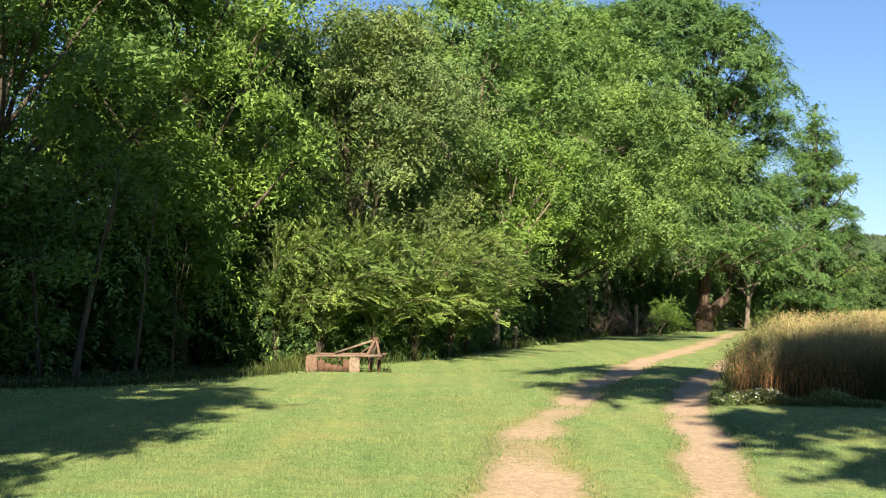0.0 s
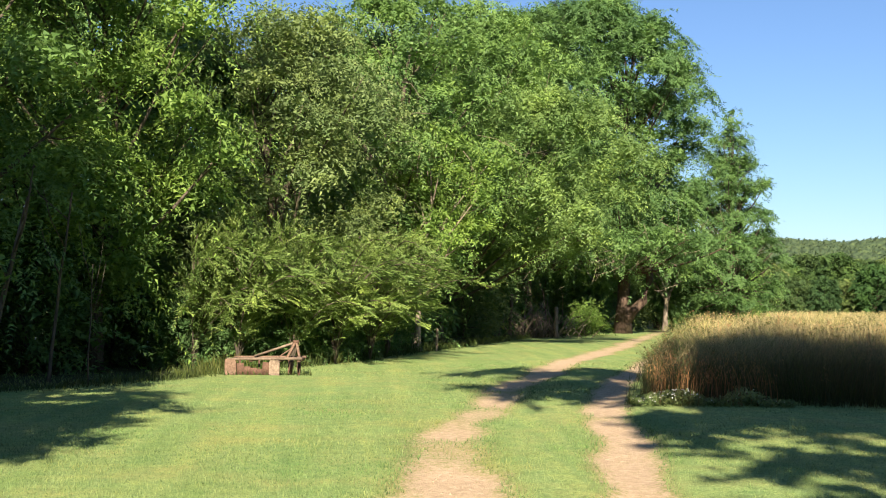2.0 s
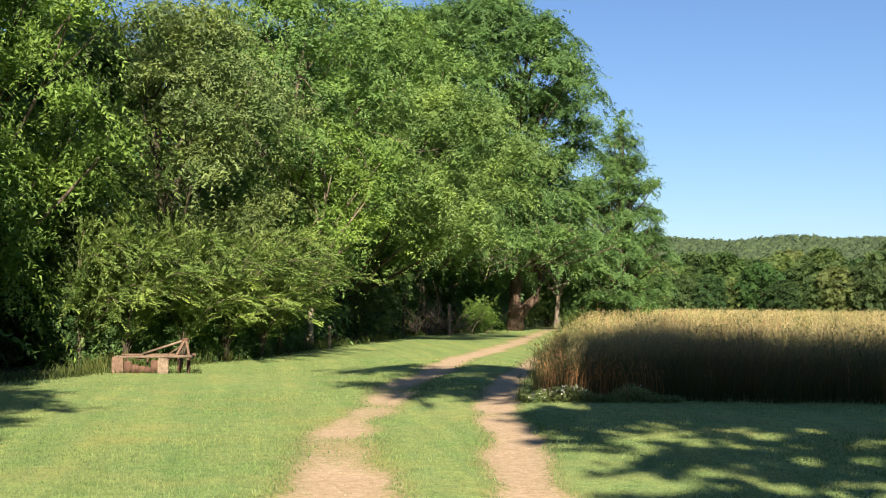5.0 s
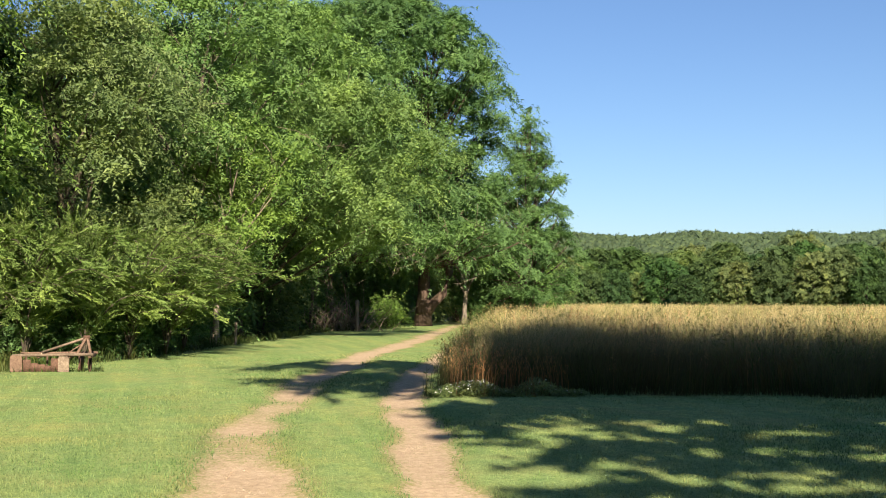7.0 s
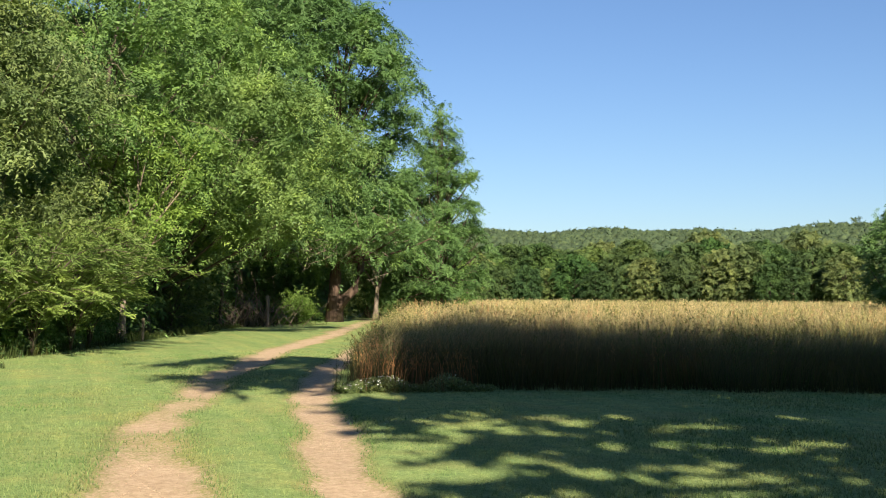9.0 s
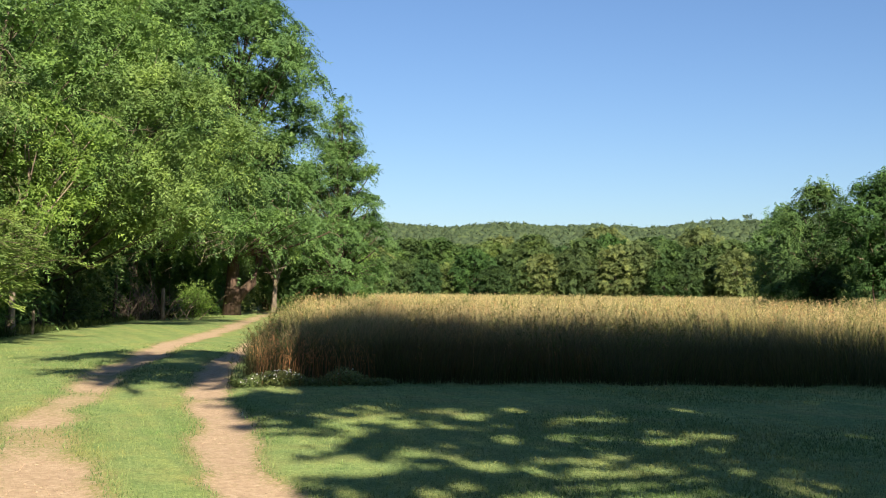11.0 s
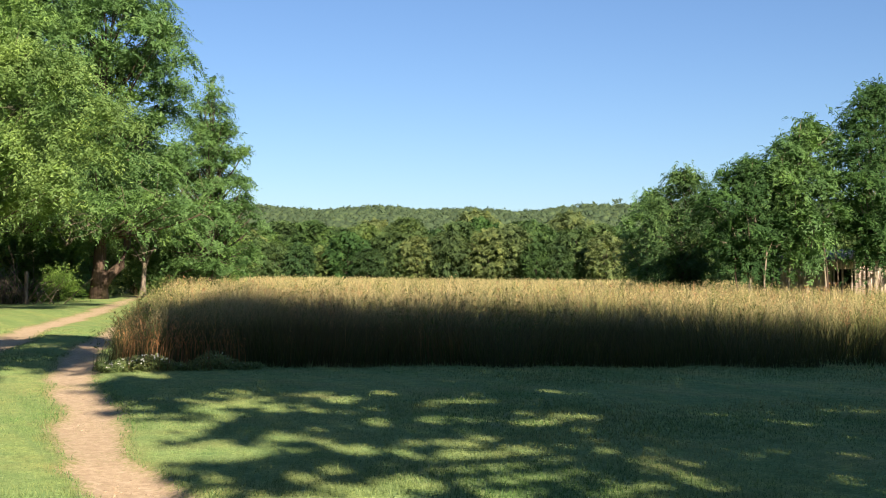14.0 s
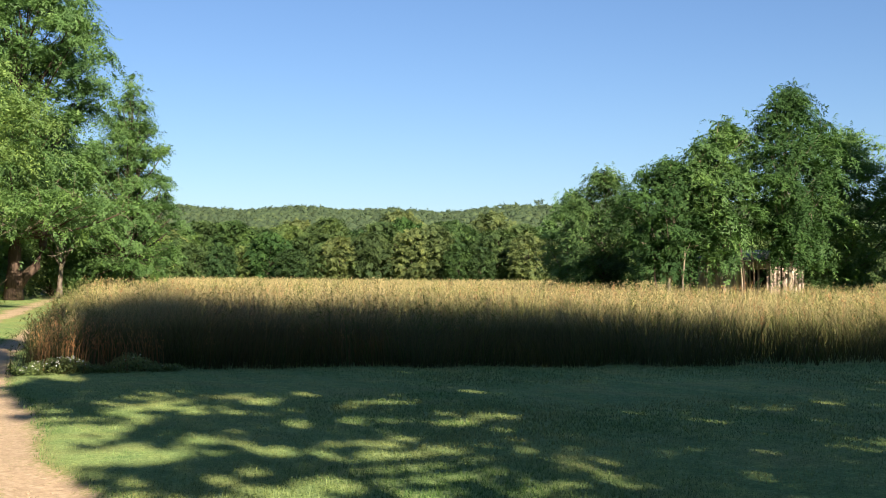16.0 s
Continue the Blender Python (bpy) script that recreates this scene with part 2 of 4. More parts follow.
class Heap:
    """Gathers pieces of geometry for one mesh."""

    def __init__(self):
        self.verts, self.faces, self.count = [], [], 0

    def put(self, verts, *faces):
        for f in faces:
            self.faces.append(np.asarray(f) + self.count)
        self.verts.append(np.asarray(verts, dtype=float))
        self.count += len(verts)
        return self

    def tube(self, path, radii, sides=6):
        path, radii = np.asarray(path, float), np.asarray(radii, float)
        way = np.gradient(path, axis=0)
        way /= np.linalg.norm(way, axis=1)[:, None] + 1e-9
        ref = np.where(np.abs(way[:, 2:3]) > 0.9, [[1.0, 0, 0]], [[0, 0, 1.0]])
        a = np.cross(way, ref)
        a /= np.linalg.norm(a, axis=1)[:, None] + 1e-9
        b = np.cross(way, a)
        ang = np.linspace(0, 2 * np.pi, sides, endpoint=False)
        ring = path[:, None] + radii[:, None, None] * (np.cos(ang)[None, :, None] * a[:, None] + np.sin(ang)[None, :, None] * b[:, None])
        n = len(path)
        i, j = np.meshgrid(np.arange(n - 1), np.arange(sides), indexing="ij")
        jn = (j + 1) % sides
        quads = np.stack([i * sides + j, i * sides + jn, (i + 1) * sides + jn, (i + 1) * sides + j], -1).reshape(-1, 4)
        caps = np.stack([np.arange(sides)[::-1], (n - 1) * sides + np.arange(sides)])
        return self.put(ring.reshape(-1, 3), quads, caps)

    def box(self, centre, size, turn=None):
        c = np.array([[x, y, z] for x in (-.5, .5) for y in (-.5, .5) for z in (-.5, .5)]) * np.asarray(size)
        if turn is not None:
            c = c @ np.array(turn.to_3x3()).T
        return self.put(c + np.asarray(centre), [[0, 1, 3, 2], [4, 6, 7, 5], [0, 4, 5, 1], [2, 3, 7, 6], [0, 2, 6, 4], [1, 5, 7, 3]])

    def beam(self, a, b, w, h):
        """A squared bar from a to b."""
        a, b = Vector(a), Vector(b)
        m = (b - a).to_track_quat("X", "Z").to_matrix()
        return self.box((a + b) / 2, ((b - a).length, w, h), m)

    def mesh(self, name, mat, smooth=False):
        sizes = {}
        for f in self.faces:
            sizes.setdefault(f.shape[1], []).append(f)
        return mesh_from(name, np.concatenate(self.verts), [np.concatenate(v) for v in sizes.values()], mat, smooth)


def part(name, mesh, parent, label=""):
    ob = new(name, mesh)
    ob.parent = parent
    return tagged(ob, label)


def unit(v):
    return v / (np.linalg.norm(v, axis=-1, keepdims=True) + 1e-9)


def leaf_cards(centres, along, up, length, width):
    """One folded leaf spray for each centre."""
    n = len(centres)
    along = unit(along)
    side = unit(np.cross(along, up))
    nrm = np.cross(side, along)
    le, wi = np.broadcast_to(length, n)[:, None], np.broadcast_to(width, n)[:, None]
    v = np.empty((n, 4, 3))
    v[:, 0] = centres - along * le * 0.5
    v[:, 1] = centres + side * wi * 0.5 + nrm * wi * 0.16
    v[:, 2] = centres + along * le * 0.5 - nrm * le * 0.1
    v[:, 3] = centres - side * wi * 0.5 + nrm * wi * 0.16
    return v.reshape(-1, 3), np.arange(n * 4).reshape(-1, 4)


def crown_mesh(name, lobes, mat, density, leaf, rng, droop=0.25, cluster=10, squash=0.75, spread=0.8, per_bough=9, inner=56):
    """Boughs on the skin of many lobes (x, y, z, r): flat, drooping sprays of fronds, each frond with leaves to both sides."""
    cs, outs = [], []
    for x, y, z, r in lobes:
        n = max(3, int(density * r * r / per_bough))
        d = unit(rng.normal(size=(n, 3)) + [0, 0, 0.75])
        rad = r * (0.55 + 0.5 * rng.random(n) ** 0.6)
        cs.append(d * rad[:, None] * [1, 1, squash] + [x, y, z])
        outs.append(d)
    c, o = np.concatenate(cs), np.concatenate(outs)
    m, j = len(c), per_bough
    # the bough's own plane: outward, a little up at the root, hanging at the tip
    face = unit(rng.normal(size=o.shape) * 0.2 + o * [0.7, 0.7, 0.3] + [0, 0, 0.75])
    ahead = o * [1, 1, 0.2] + rng.normal(size=o.shape) * [0.4, 0.4, 0.15] + [0, 0, -0.1]
    ahead = unit(ahead - face * (ahead * face).sum(1)[:, None])
    across = unit(np.cross(ahead, face))
    size = spread * (0.75 + 0.6 * rng.random(m))
    u, w = rng.normal(size=(m, j)) * 0.62, rng.normal(size=(m, j)) * 0.5
    c = (c[:, None] + ahead[:, None] * (u * size[:, None])[..., None] + across[:, None] * (w * size[:, None])[..., None]).reshape(-1, 3)
    c[:, 2] -= (droop * size[:, None] * np.abs(u + 0.4) ** 2 * 0.8).ravel() - rng.normal(size=m * j) * 0.05 * spread
    way = unit((ahead[:, None] + across[:, None] * (w * 0.9)[..., None]).reshape(-1, 3) + rng.normal(size=c.shape) * 0.22)
    plane = unit(np.repeat(face, j, 0) + rng.normal(size=c.shape) * 0.2)
    n, k = len(c), cluster
    side = unit(np.cross(way, plane))
    length = spread * (0.6 + 0.6 * rng.random(n))
    s = (np.arange(k) + rng.random((n, k))) / k
    flip = np.where(np.arange(k) % 2, 1.0, -1.0)[None, :, None]
    size = leaf * (0.65 + 0.6 * rng.random((n, k)))
    al = unit(way[:, None] * 0.7 + side[:, None] * flip * 0.9 + rng.normal(size=(n, k, 3)) * 0.3 + [0, 0, -droop])
    base = c[:, None] + way[:, None] * ((s - 0.45) * length[:, None])[..., None] + al * (size * 0.5)[..., None]
    base[..., 2] -= droop * length[:, None] * s ** 2
    up = plane[:, None] + rng.normal(size=base.shape) * 0.26
    size = size.ravel()
    p, al, up = base.reshape(-1, 3), al.reshape(-1, 3), up.reshape(-1, 3)
    across = unit(np.cross(al, up)) * (size * (0.17 + 0.09 * rng.random(len(size))))[:, None]
    al = al * (1.22 * size)[:, None]
    v = np.stack([p - al * 0.45 + across, p - al * 0.2 - across, p + al * 0.55], 1)
    # larger filler leaves inside each lobe, added to block sky and darken the interior
    big = max(1.55 * leaf, 0.16)
    ls = np.array(lobes)
    which = np.repeat(np.arange(len(ls)), np.maximum(8, inner * ls[:, 3] ** 2 / (big / 0.4) ** 2).astype(int))
    n = len(which)
    d = unit(rng.normal(size=(n, 3))) * (ls[which, 3] * 0.78 * rng.random(n) ** 0.45)[:, None] * [1, 1, squash]
    p = ls[which, :3] + d
    al = unit(rng.normal(size=(n, 3)) * [1, 1, 0.5]) * big * (0.7 + 0.6 * rng.random(n))[:, None]
    across = unit(np.cross(al, rng.normal(size=(n, 3)) * 0.8 + [0, 0, 1.0])) * big * 0.28
    v = np.concatenate([v, np.stack([p - al * 0.45 + across, p - al * 0.3 - across, p + al * 0.55], 1)])
    return mesh_from(name, v.reshape(-1, 3), [np.arange(len(v) * 3).reshape(-1, 3)], mat)


def lump_shape(fine):
    """A coarse round solid."""
    bm = bmesh.new()
    bmesh.ops.create_icosphere(bm, subdivisions=fine, radius=1.0)
    v = np.array([tuple(p.co) for p in bm.verts])
    f = np.array([[p.index for p in q.verts] for q in bm.faces])
    bm.free()
    return v, f


LUMP = lump_shape(1)


def lobes_for(height, low, radius, count, rng, top=0.35, lean=(0, 0), lump=1.0):
    """Lobe centres of a crown: widest at about 40 %, narrower at the top."""
    out = []
    for i in range(count):
        t = (i + 0.5) / count
        prof = (1 - (max(0, t - 0.35) / 0.65) ** 1.6 * (1 - top)) * (0.75 + 0.25 * min(1, t / 0.2))
        a = i * 2.4 + rng.random() * 0.9
        r = lump * radius * (0.17 + 0.24 * rng.random() ** 1.4) * (0.75 + 0.25 * prof)
        off = max(0.0, radius * prof - r) * (0.35 + 0.65 * rng.random() ** 0.5)
        z = low + (height - low) * t
        out.append((math.cos(a) * off + lean[0] * t, math.sin(a) * off + lean[1] * t, min(z, height - r * 0.7), r))
    return out


def dome_lobes(centre, radius, up, down, count, small, large, rng, full=2.6, inset=0.8):
    """Lobe centres on and under the skin of a full, rounded crown; undercut below its widest height."""
    out = []
    for i in range(count):
        h = -1 + 2 * (i + rng.random()) / count
        a = i * 2.4 + rng.random()
        r = small + (large - small) * rng.random() ** 1.5
        reach = max(0.0, radius * (1 - abs(h) ** full) ** (1 / full) - r * 0.7) * (1 - inset * rng.random() ** 2.2)
        z = centre[2] + h * (up - r * 0.5 if h > 0 else down)
        out.append((centre[0] + math.cos(a) * reach, centre[1] + math.sin(a) * reach, z, r))
    return out


def bough_mesh(name, height, low, lobes, girth, mat, rng, bend=0.5, every=1):
    """Trunk and limbs, one limb to each lobe."""
    h = Heap()
    n = 9
    t = np.linspace(0, 1, n)
    sway = np.cumsum(rng.normal(size=(n, 2)) * bend * 0.22, axis=0) * t[:, None]
    path = np.column_stack([sway[:, 0], sway[:, 1], t * height * 0.86 - 0.15])
    rad = girth * (1 - 0.85 * t) * (1 + 0.5 * np.exp(-t * 22))
    h.tube(path, rad, 9)
    for x, y, z, r in lobes[::every]:
        start = np.clip((z - r * 1.2 - math.hypot(x, y) * 0.7) / (height * 0.86), 0.22, 0.85)
        p0 = np.array([np.interp(start, t, path[:, i]) for i in range(3)])
        p3 = np.array([x, y, z + r * 0.2])
        mid = p0 * 0.55 + p3 * 0.45 + [0, 0, -0.05 * np.linalg.norm(p3 - p0)] + rng.normal(size=3) * 0.25
        q = np.linspace(0, 1, 6)[:, None]
        limb = p0 * (1 - q) ** 2 + 2 * mid * q * (1 - q) + p3 * q ** 2
        g = girth * (1 - 0.85 * start)
        h.tube(limb, min(g * 0.45, 0.085) * (1 - 0.85 * q[:, 0]) + 0.01, 5)
        for _ in range(1):
            q0 = limb[3] if rng.random() < 0.5 else limb[4]
            e = p3 + unit(rng.normal(size=3)) * r * 0.8
            h.tube(np.array([q0, (q0 + e) / 2 + rng.normal(size=3) * 0.12, e]), [0.022, 0.016, 0.007], 4)
    return h.mesh(name, mat, True)


def land(x, y):
    """The height of the ground: nearly level lawn and field, wooded hill beyond."""
    d = np.hypot(x, y)
    turn = np.degrees(np.arctan2(x, y))
    ridge = 32.2 + 2.5 * np.sin(turn * 0.16 + 0.6) + 1.0 * np.sin(turn * 0.55) + 0.6 * np.sin(turn * 1.3 + 1)
    s = np.clip((d - 290) / 330, 0, 1)
    return ridge * s * s * (3 - 2 * s)


def tree(name, x, y, height, low, radius, count, girth, leaf_mat, bark_mat, label, seed, density=30, leaf=0.2, cluster=10, top=0.35,
         droop=0.25, squash=0.7, spread=0.8, bend=0.5, lean=(0, 0), group="", category="tree", lobes=None, lump=1.0, every=1):
    rng = np.random.default_rng(seed)
    root = new(name)
    root.location = (x, y, float(land(x, y)))
    tagged(root, label, category, group)
    if lobes is None:
        lobes = lobes_for(height, low, radius, count, rng, top, lean, lump)
    part("trunk", bough_mesh("trunk", height, low, lobes, girth, MAT[bark_mat], rng, bend, every), root)
    part("crown", crown_mesh("crown", lobes, MAT[leaf_mat], density, leaf, rng, droop, cluster, squash, spread), root)
    return root


# ---- ground ----
TRACK = ((0.0, 0.3, 1.9), (6.0, 0.55, 2.1), (9.5, 0.62, 2.22), (14.6, 1.15, 3.14), (18.0, 1.78, 3.7), (24.0, 3.05, 5.15),
         (28.0, 4.3, 6.3), (32.5, 5.4, 7.6), (38.0, 7.2, 9.6), (43.3, 9.0, 10.9), (52.0, 11.6, 13.4), (62.0, 14.6, 16.4), (75.0, 18.6, 20.4), (95.0, 25.0, 26.8))


def ruts(y):
    t = np.array(TRACK)
    return np.interp(y, t[:, 0], t[:, 1]), np.interp(y, t[:, 0], t[:, 2])


def value_noise(x, y, seed, size):
    """Smooth noise on a lattice, 0 to 1."""
    x, y = np.asarray(x) / size, np.asarray(y) / size
    xi, yi = np.floor(x).astype(int), np.floor(y).astype(int)
    fx, fy = x - xi, y - yi
    fx, fy = fx * fx * (3 - 2 * fx), fy * fy * (3 - 2 * fy)

    def h(a, b):
        q = np.sin(a * 127.1 + b * 311.7 + seed * 74.7) * 43758.5453
        return q - np.floor(q)

    return (h(xi, yi) * (1 - fx) + h(xi + 1, yi) * fx) * (1 - fy) + (h(xi, yi + 1) * (1 - fx) + h(xi + 1, yi + 1) * fx) * fy


def bareness(x, y):
    """How bare the earth is in the two wheel ruts, 0 to 1."""
    a, b = ruts(y)
    wob = (value_noise(x, y, 1, 1.7) - 0.5) * 0.35 + (value_noise(x, y, 6, 0.5) - 0.5) * 0.16
    wl = 0.47 + 0.14 * (value_noise(x * 0, y, 2, 2.3) - 0.5)
    worn = np.interp(y, (0, 9, 10.5, 11.5, 12.5, 14.5, 16.0, 17.0, 18.5, 21, 26, 28, 36, 48, 60, 90), (1, 1, 1.0, 0.82, 0.78, 0.68, 0.56, 0.64, 0.75, 0.65, 0.75, 1, 1, 0.8, 0.7, 0.5))
    l = np.clip(1.4 - np.abs(x - a + wob) / wl, 0, 1) * (worn + 0.5 * (value_noise(x, y, 3, 0.9) - 0.45))
    r = np.clip(1.42 - np.abs(x - b + wob * 0.7) / 0.34, 0, 1) * (1.0 + 0.35 * (value_noise(x, y, 4, 1.1) - 0.6)) * np.interp(y, (0, 15.5, 16.6, 17.5, 60, 90), (1, 1, 0.7, 1, 1, 0.5))
    return np.clip(np.maximum(l, r) * (y < 90), 0, 1)


WOOD_EDGE = ((-9.6, 19.0), (-7.4, 20.3), (-5.6, 21.0), (-4.1, 24.0), (-3.2, 26.6), (-1.6, 29.8), (0.0, 34.0), (1.7, 39.6), (3.2, 44.0), (5.4, 51.0), (7.6, 58.5), (9.6, 63.0), (12.6, 68.0), (17.6, 79.0), (40.0, 135.0))


def ground():
    xs = np.concatenate([-np.geomspace(3000, 9, 34), np.concatenate([np.arange(-8.8, 0, 0.8), np.arange(0, 6.2, 0.11), np.arange(6.2, 15, 0.22), np.arange(15, 20, 0.6)]), np.geomspace(20.2, 3000, 36)])
    ys = np.concatenate([-np.geomspace(3000, 3, 24), np.arange(-2.5, 7.4, 0.9), np.arange(7.5, 28, 0.14), np.arange(28.2, 75, 0.4), np.geomspace(76, 3000, 60)])
    gx, gy = np.meshgrid(xs, ys)
    bare = bareness(gx, gy)
    gz = land(gx, gy) - 0.05 * bare * (gy < 60) + 0.03 * (value_noise(gx, gy, 5, 2.5) - 0.5) * (np.hypot(gx, gy) < 120)
    nx, ny = len(xs), len(ys)
    i, j = np.meshgrid(np.arange(ny - 1), np.arange(nx - 1), indexing="ij")
    q = np.stack([i * nx + j, i * nx + j + 1, (i + 1) * nx + j + 1, (i + 1) * nx + j], -1).reshape(-1, 4)
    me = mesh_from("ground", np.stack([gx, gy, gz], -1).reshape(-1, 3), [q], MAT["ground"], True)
    at = me.attributes.new("dirt", "FLOAT", "POINT")
    at.data.foreach_set("value", bare.ravel().astype(np.float32))
    # leaf litter under the woods and on the far hill, tree shade included in its darkness
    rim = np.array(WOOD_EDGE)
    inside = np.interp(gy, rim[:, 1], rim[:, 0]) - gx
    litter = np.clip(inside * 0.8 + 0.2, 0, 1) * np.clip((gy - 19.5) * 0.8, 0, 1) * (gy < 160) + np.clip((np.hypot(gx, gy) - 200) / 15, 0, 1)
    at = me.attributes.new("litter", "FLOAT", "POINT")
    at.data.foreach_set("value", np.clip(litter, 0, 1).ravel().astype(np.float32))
    tagged(new("ground", me), "mown green lawn with a two-rut dirt farm track", "ground", kind="structure")


ground()

# ---- tall hay field ----
FRONT = ((-60.0, 4.3), (4.3, 18.7), (6.5, 18.4), (9.9, 17.3), (13.5, 15.9), (16.0, 15.0), (18.5, 14.6), (30.0, 11.5), (60.0, 4.0), (240.0, -40.0))
EDGE = ((0.0, 4.0), (18.5, 4.2), (21.7, 5.2), (32.7, 8.1), (38.5, 9.9), (55.0, 14.5), (73.0, 19.5), (200.0, 55.0))


def in_field(x, y):
    f, e = np.array(FRONT[1:]), np.array(EDGE)
    wob = (value_noise(x, y, 8, 0.8) - 0.5) * 0.7
    return (y > np.interp(x, f[:, 0], f[:, 1]) + wob) & (x > np.interp(y, e[:, 0], e[:, 1]) + wob)


def blades(x, y, z, height, width, lean, rng, tip=0.15):
    """Bent grass stems of three corners pairs: two quads and a tip."""
    n = len(x)
    a = rng.random(n) * 6.283
    side = np.column_stack([np.cos(a), np.sin(a), np.zeros(n)]) * width[:, None] * 0.5
    b = rng.random(n) * 3.6 + 9.0 * value_noise(x, y, 23, 1.6)
    off = np.column_stack([np.cos(b), np.sin(b), np.zeros(n)]) * (lean * height)[:, None]
    p = np.column_stack([x, y, z])
    up = np.column_stack([np.zeros(n), np.zeros(n), height])
    v = np.empty((n, 5, 3))
    v[:, 0], v[:, 1] = p - side, p + side
    mid = p + up * 0.6 + off * 0.3
    v[:, 2], v[:, 3] = mid + side * 0.8, mid - side * 0.8
    v[:, 4] = p + up + off
    k = np.arange(n)[:, None] * 5
    return v.reshape(-1, 3), k + [[0, 1, 2, 3]], k + [[3, 2, 4]]


def fringe(x, y):
    """Shorter growth in the first metre of the field."""
    f, e = np.array(FRONT[1:]), np.array(EDGE)
    inward = np.minimum(y - np.interp(x, f[:, 0], f[:, 1]), (x - np.interp(y, e[:, 0], e[:, 1])) * 1.0)
    return np.clip(0.62 + 0.45 * inward, 0.45, 1.0)


def hay_field():
    rng = np.random.default_rng(21)
    near, weeds = Heap(), Heap()
    # bands: nearest distance, farthest, stems a square metre, width
    for lo, hi, dens, w in ((14, 22, 430, 0.006), (22, 34, 150, 0.009), (34, 60, 46, 0.016), (60, 110, 13, 0.034), (110, 205, 3.4, 0.075)):
        area = math.radians(62) * (hi * hi - lo * lo) / 2
        n = int(area * dens)
        d = np.sqrt(rng.random(n) * (hi * hi - lo * lo) + lo * lo)
        a = np.radians(8 + 62 * rng.random(n))
        x, y = d * np.sin(a), d * np.cos(a)
        ok = in_field(x, y)
        x, y = x[ok], y[ok]
        hgt = (0.66 + 0.42 * value_noise(x, y, 11, 3.0) + 0.4 * value_noise(x, y, 12, 0.8)) * (0.5 + 0.62 * rng.random(len(x)) ** 0.7) * fringe(x, y)
        wide, lean = w * (0.6 + 0.8 * rng.random(len(x))), 0.12 + 0.85 * rng.random(len(x)) ** 1.3
        v, q, t = blades(x, y, np.zeros(len(x)), hgt, wide, lean, rng)
        if lo > 30:
            v = v.reshape(-1, 5, 3)[:, (0, 1, 4)].reshape(-1, 3)
            near.put(v, np.arange(len(v)).reshape(-1, 3))
        else:
            near.put(v, q, t)
        g = rng.random(len(x)) < 0.06 + 0.3 * value_noise(x, y, 31, 2.2) + 0.012 * np.clip(x - 8, 0, 12)
        v, q, t = blades(x[g] + 0.03, y[g] + 0.02, np.zeros(g.sum()), hgt[g] * (0.45 + 0.5 * rng.random(g.sum())), w * 1.6 * (0.6 + 0.8 * rng.random(g.sum())), 0.2 + 0.6 * rng.random(g.sum()), rng)
        if lo > 30:
            v = v.reshape(-1, 5, 3)[:, (0, 1, 4)].reshape(-1, 3)
            weeds.put(v, np.arange(len(v)).reshape(-1, 3))
        else:
            weeds.put(v, q, t)
        # seed heads
        m = rng.random(len(x)) < (0.24 if lo < 30 else 0.1)
        c = np.column_stack([x[m], y[m], hgt[m] * 1.0])
        v, f = leaf_cards(c, rng.normal(size=c.shape) * 0.8 + [0, 0, 0.8], rng.normal(size=c.shape), 0.065 + w * 0.6, w * 0.9 + 0.004)
        near.put(v, f)
    # taller single plants standing over the rest: green leafy ones and brown seeding ones
    brown = Heap()
    for heap, n, wide, count in ((weeds, 2000, 0.013, 20), (brown, 1100, 0.009, 22)):
        d, a = 16 + 36 * rng.random(n) ** 1.4, np.radians(11 + 46 * rng.random(n))
        x, y = d * np.sin(a), d * np.cos(a)
        ok = in_field(x, y) & (value_noise(x, y, 41 if heap is weeds else 43, 2.6) + 0.5 * rng.random(n) > 0.62)
        x, y, d = x[ok], y[ok], d[ok]
        n = len(x)
        hgt = (0.85 + 0.6 * rng.random(n) ** 1.6) * np.clip(fringe(x, y) + 0.1, 0, 1)
        v, q, t = blades(x, y, np.zeros(n), hgt, np.full(n, 0.011), 0.05 + 0.2 * rng.random(n), rng)
        heap.put(v, q, t)
        up = 0.55 + 0.45 * rng.random((n, count))
        reach = (0.16 if heap is weeds else 0.07) * (1.25 - up)
        c = np.stack([x[:, None] + rng.normal(size=up.shape) * reach, y[:, None] + rng.normal(size=up.shape) * reach, hgt[:, None] * up], -1).reshape(-1, 3)
        v, f = leaf_cards(c, rng.normal(size=c.shape) + [0, 0, 0.7], rng.normal(size=c.shape), np.repeat(0.04 + 0.0017 * d, count) * (0.6 + 0.8 * rng.random(len(c))), np.repeat(wide * (0.7 + d / 50), count))
        heap.put(v, f)
    tagged(new("field_docks", brown.mesh("field_docks", MAT["dock"])), "reddish-brown seeding docks standing in the hay", "weeds", kind="stuff")
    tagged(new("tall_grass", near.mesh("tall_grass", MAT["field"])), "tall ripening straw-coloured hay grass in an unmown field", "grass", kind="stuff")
    tagged(new("field_weeds", weeds.mesh("field_weeds", MAT["field_green"])), "green leafy weeds growing among the hay", "weeds", kind="stuff")


hay_field()


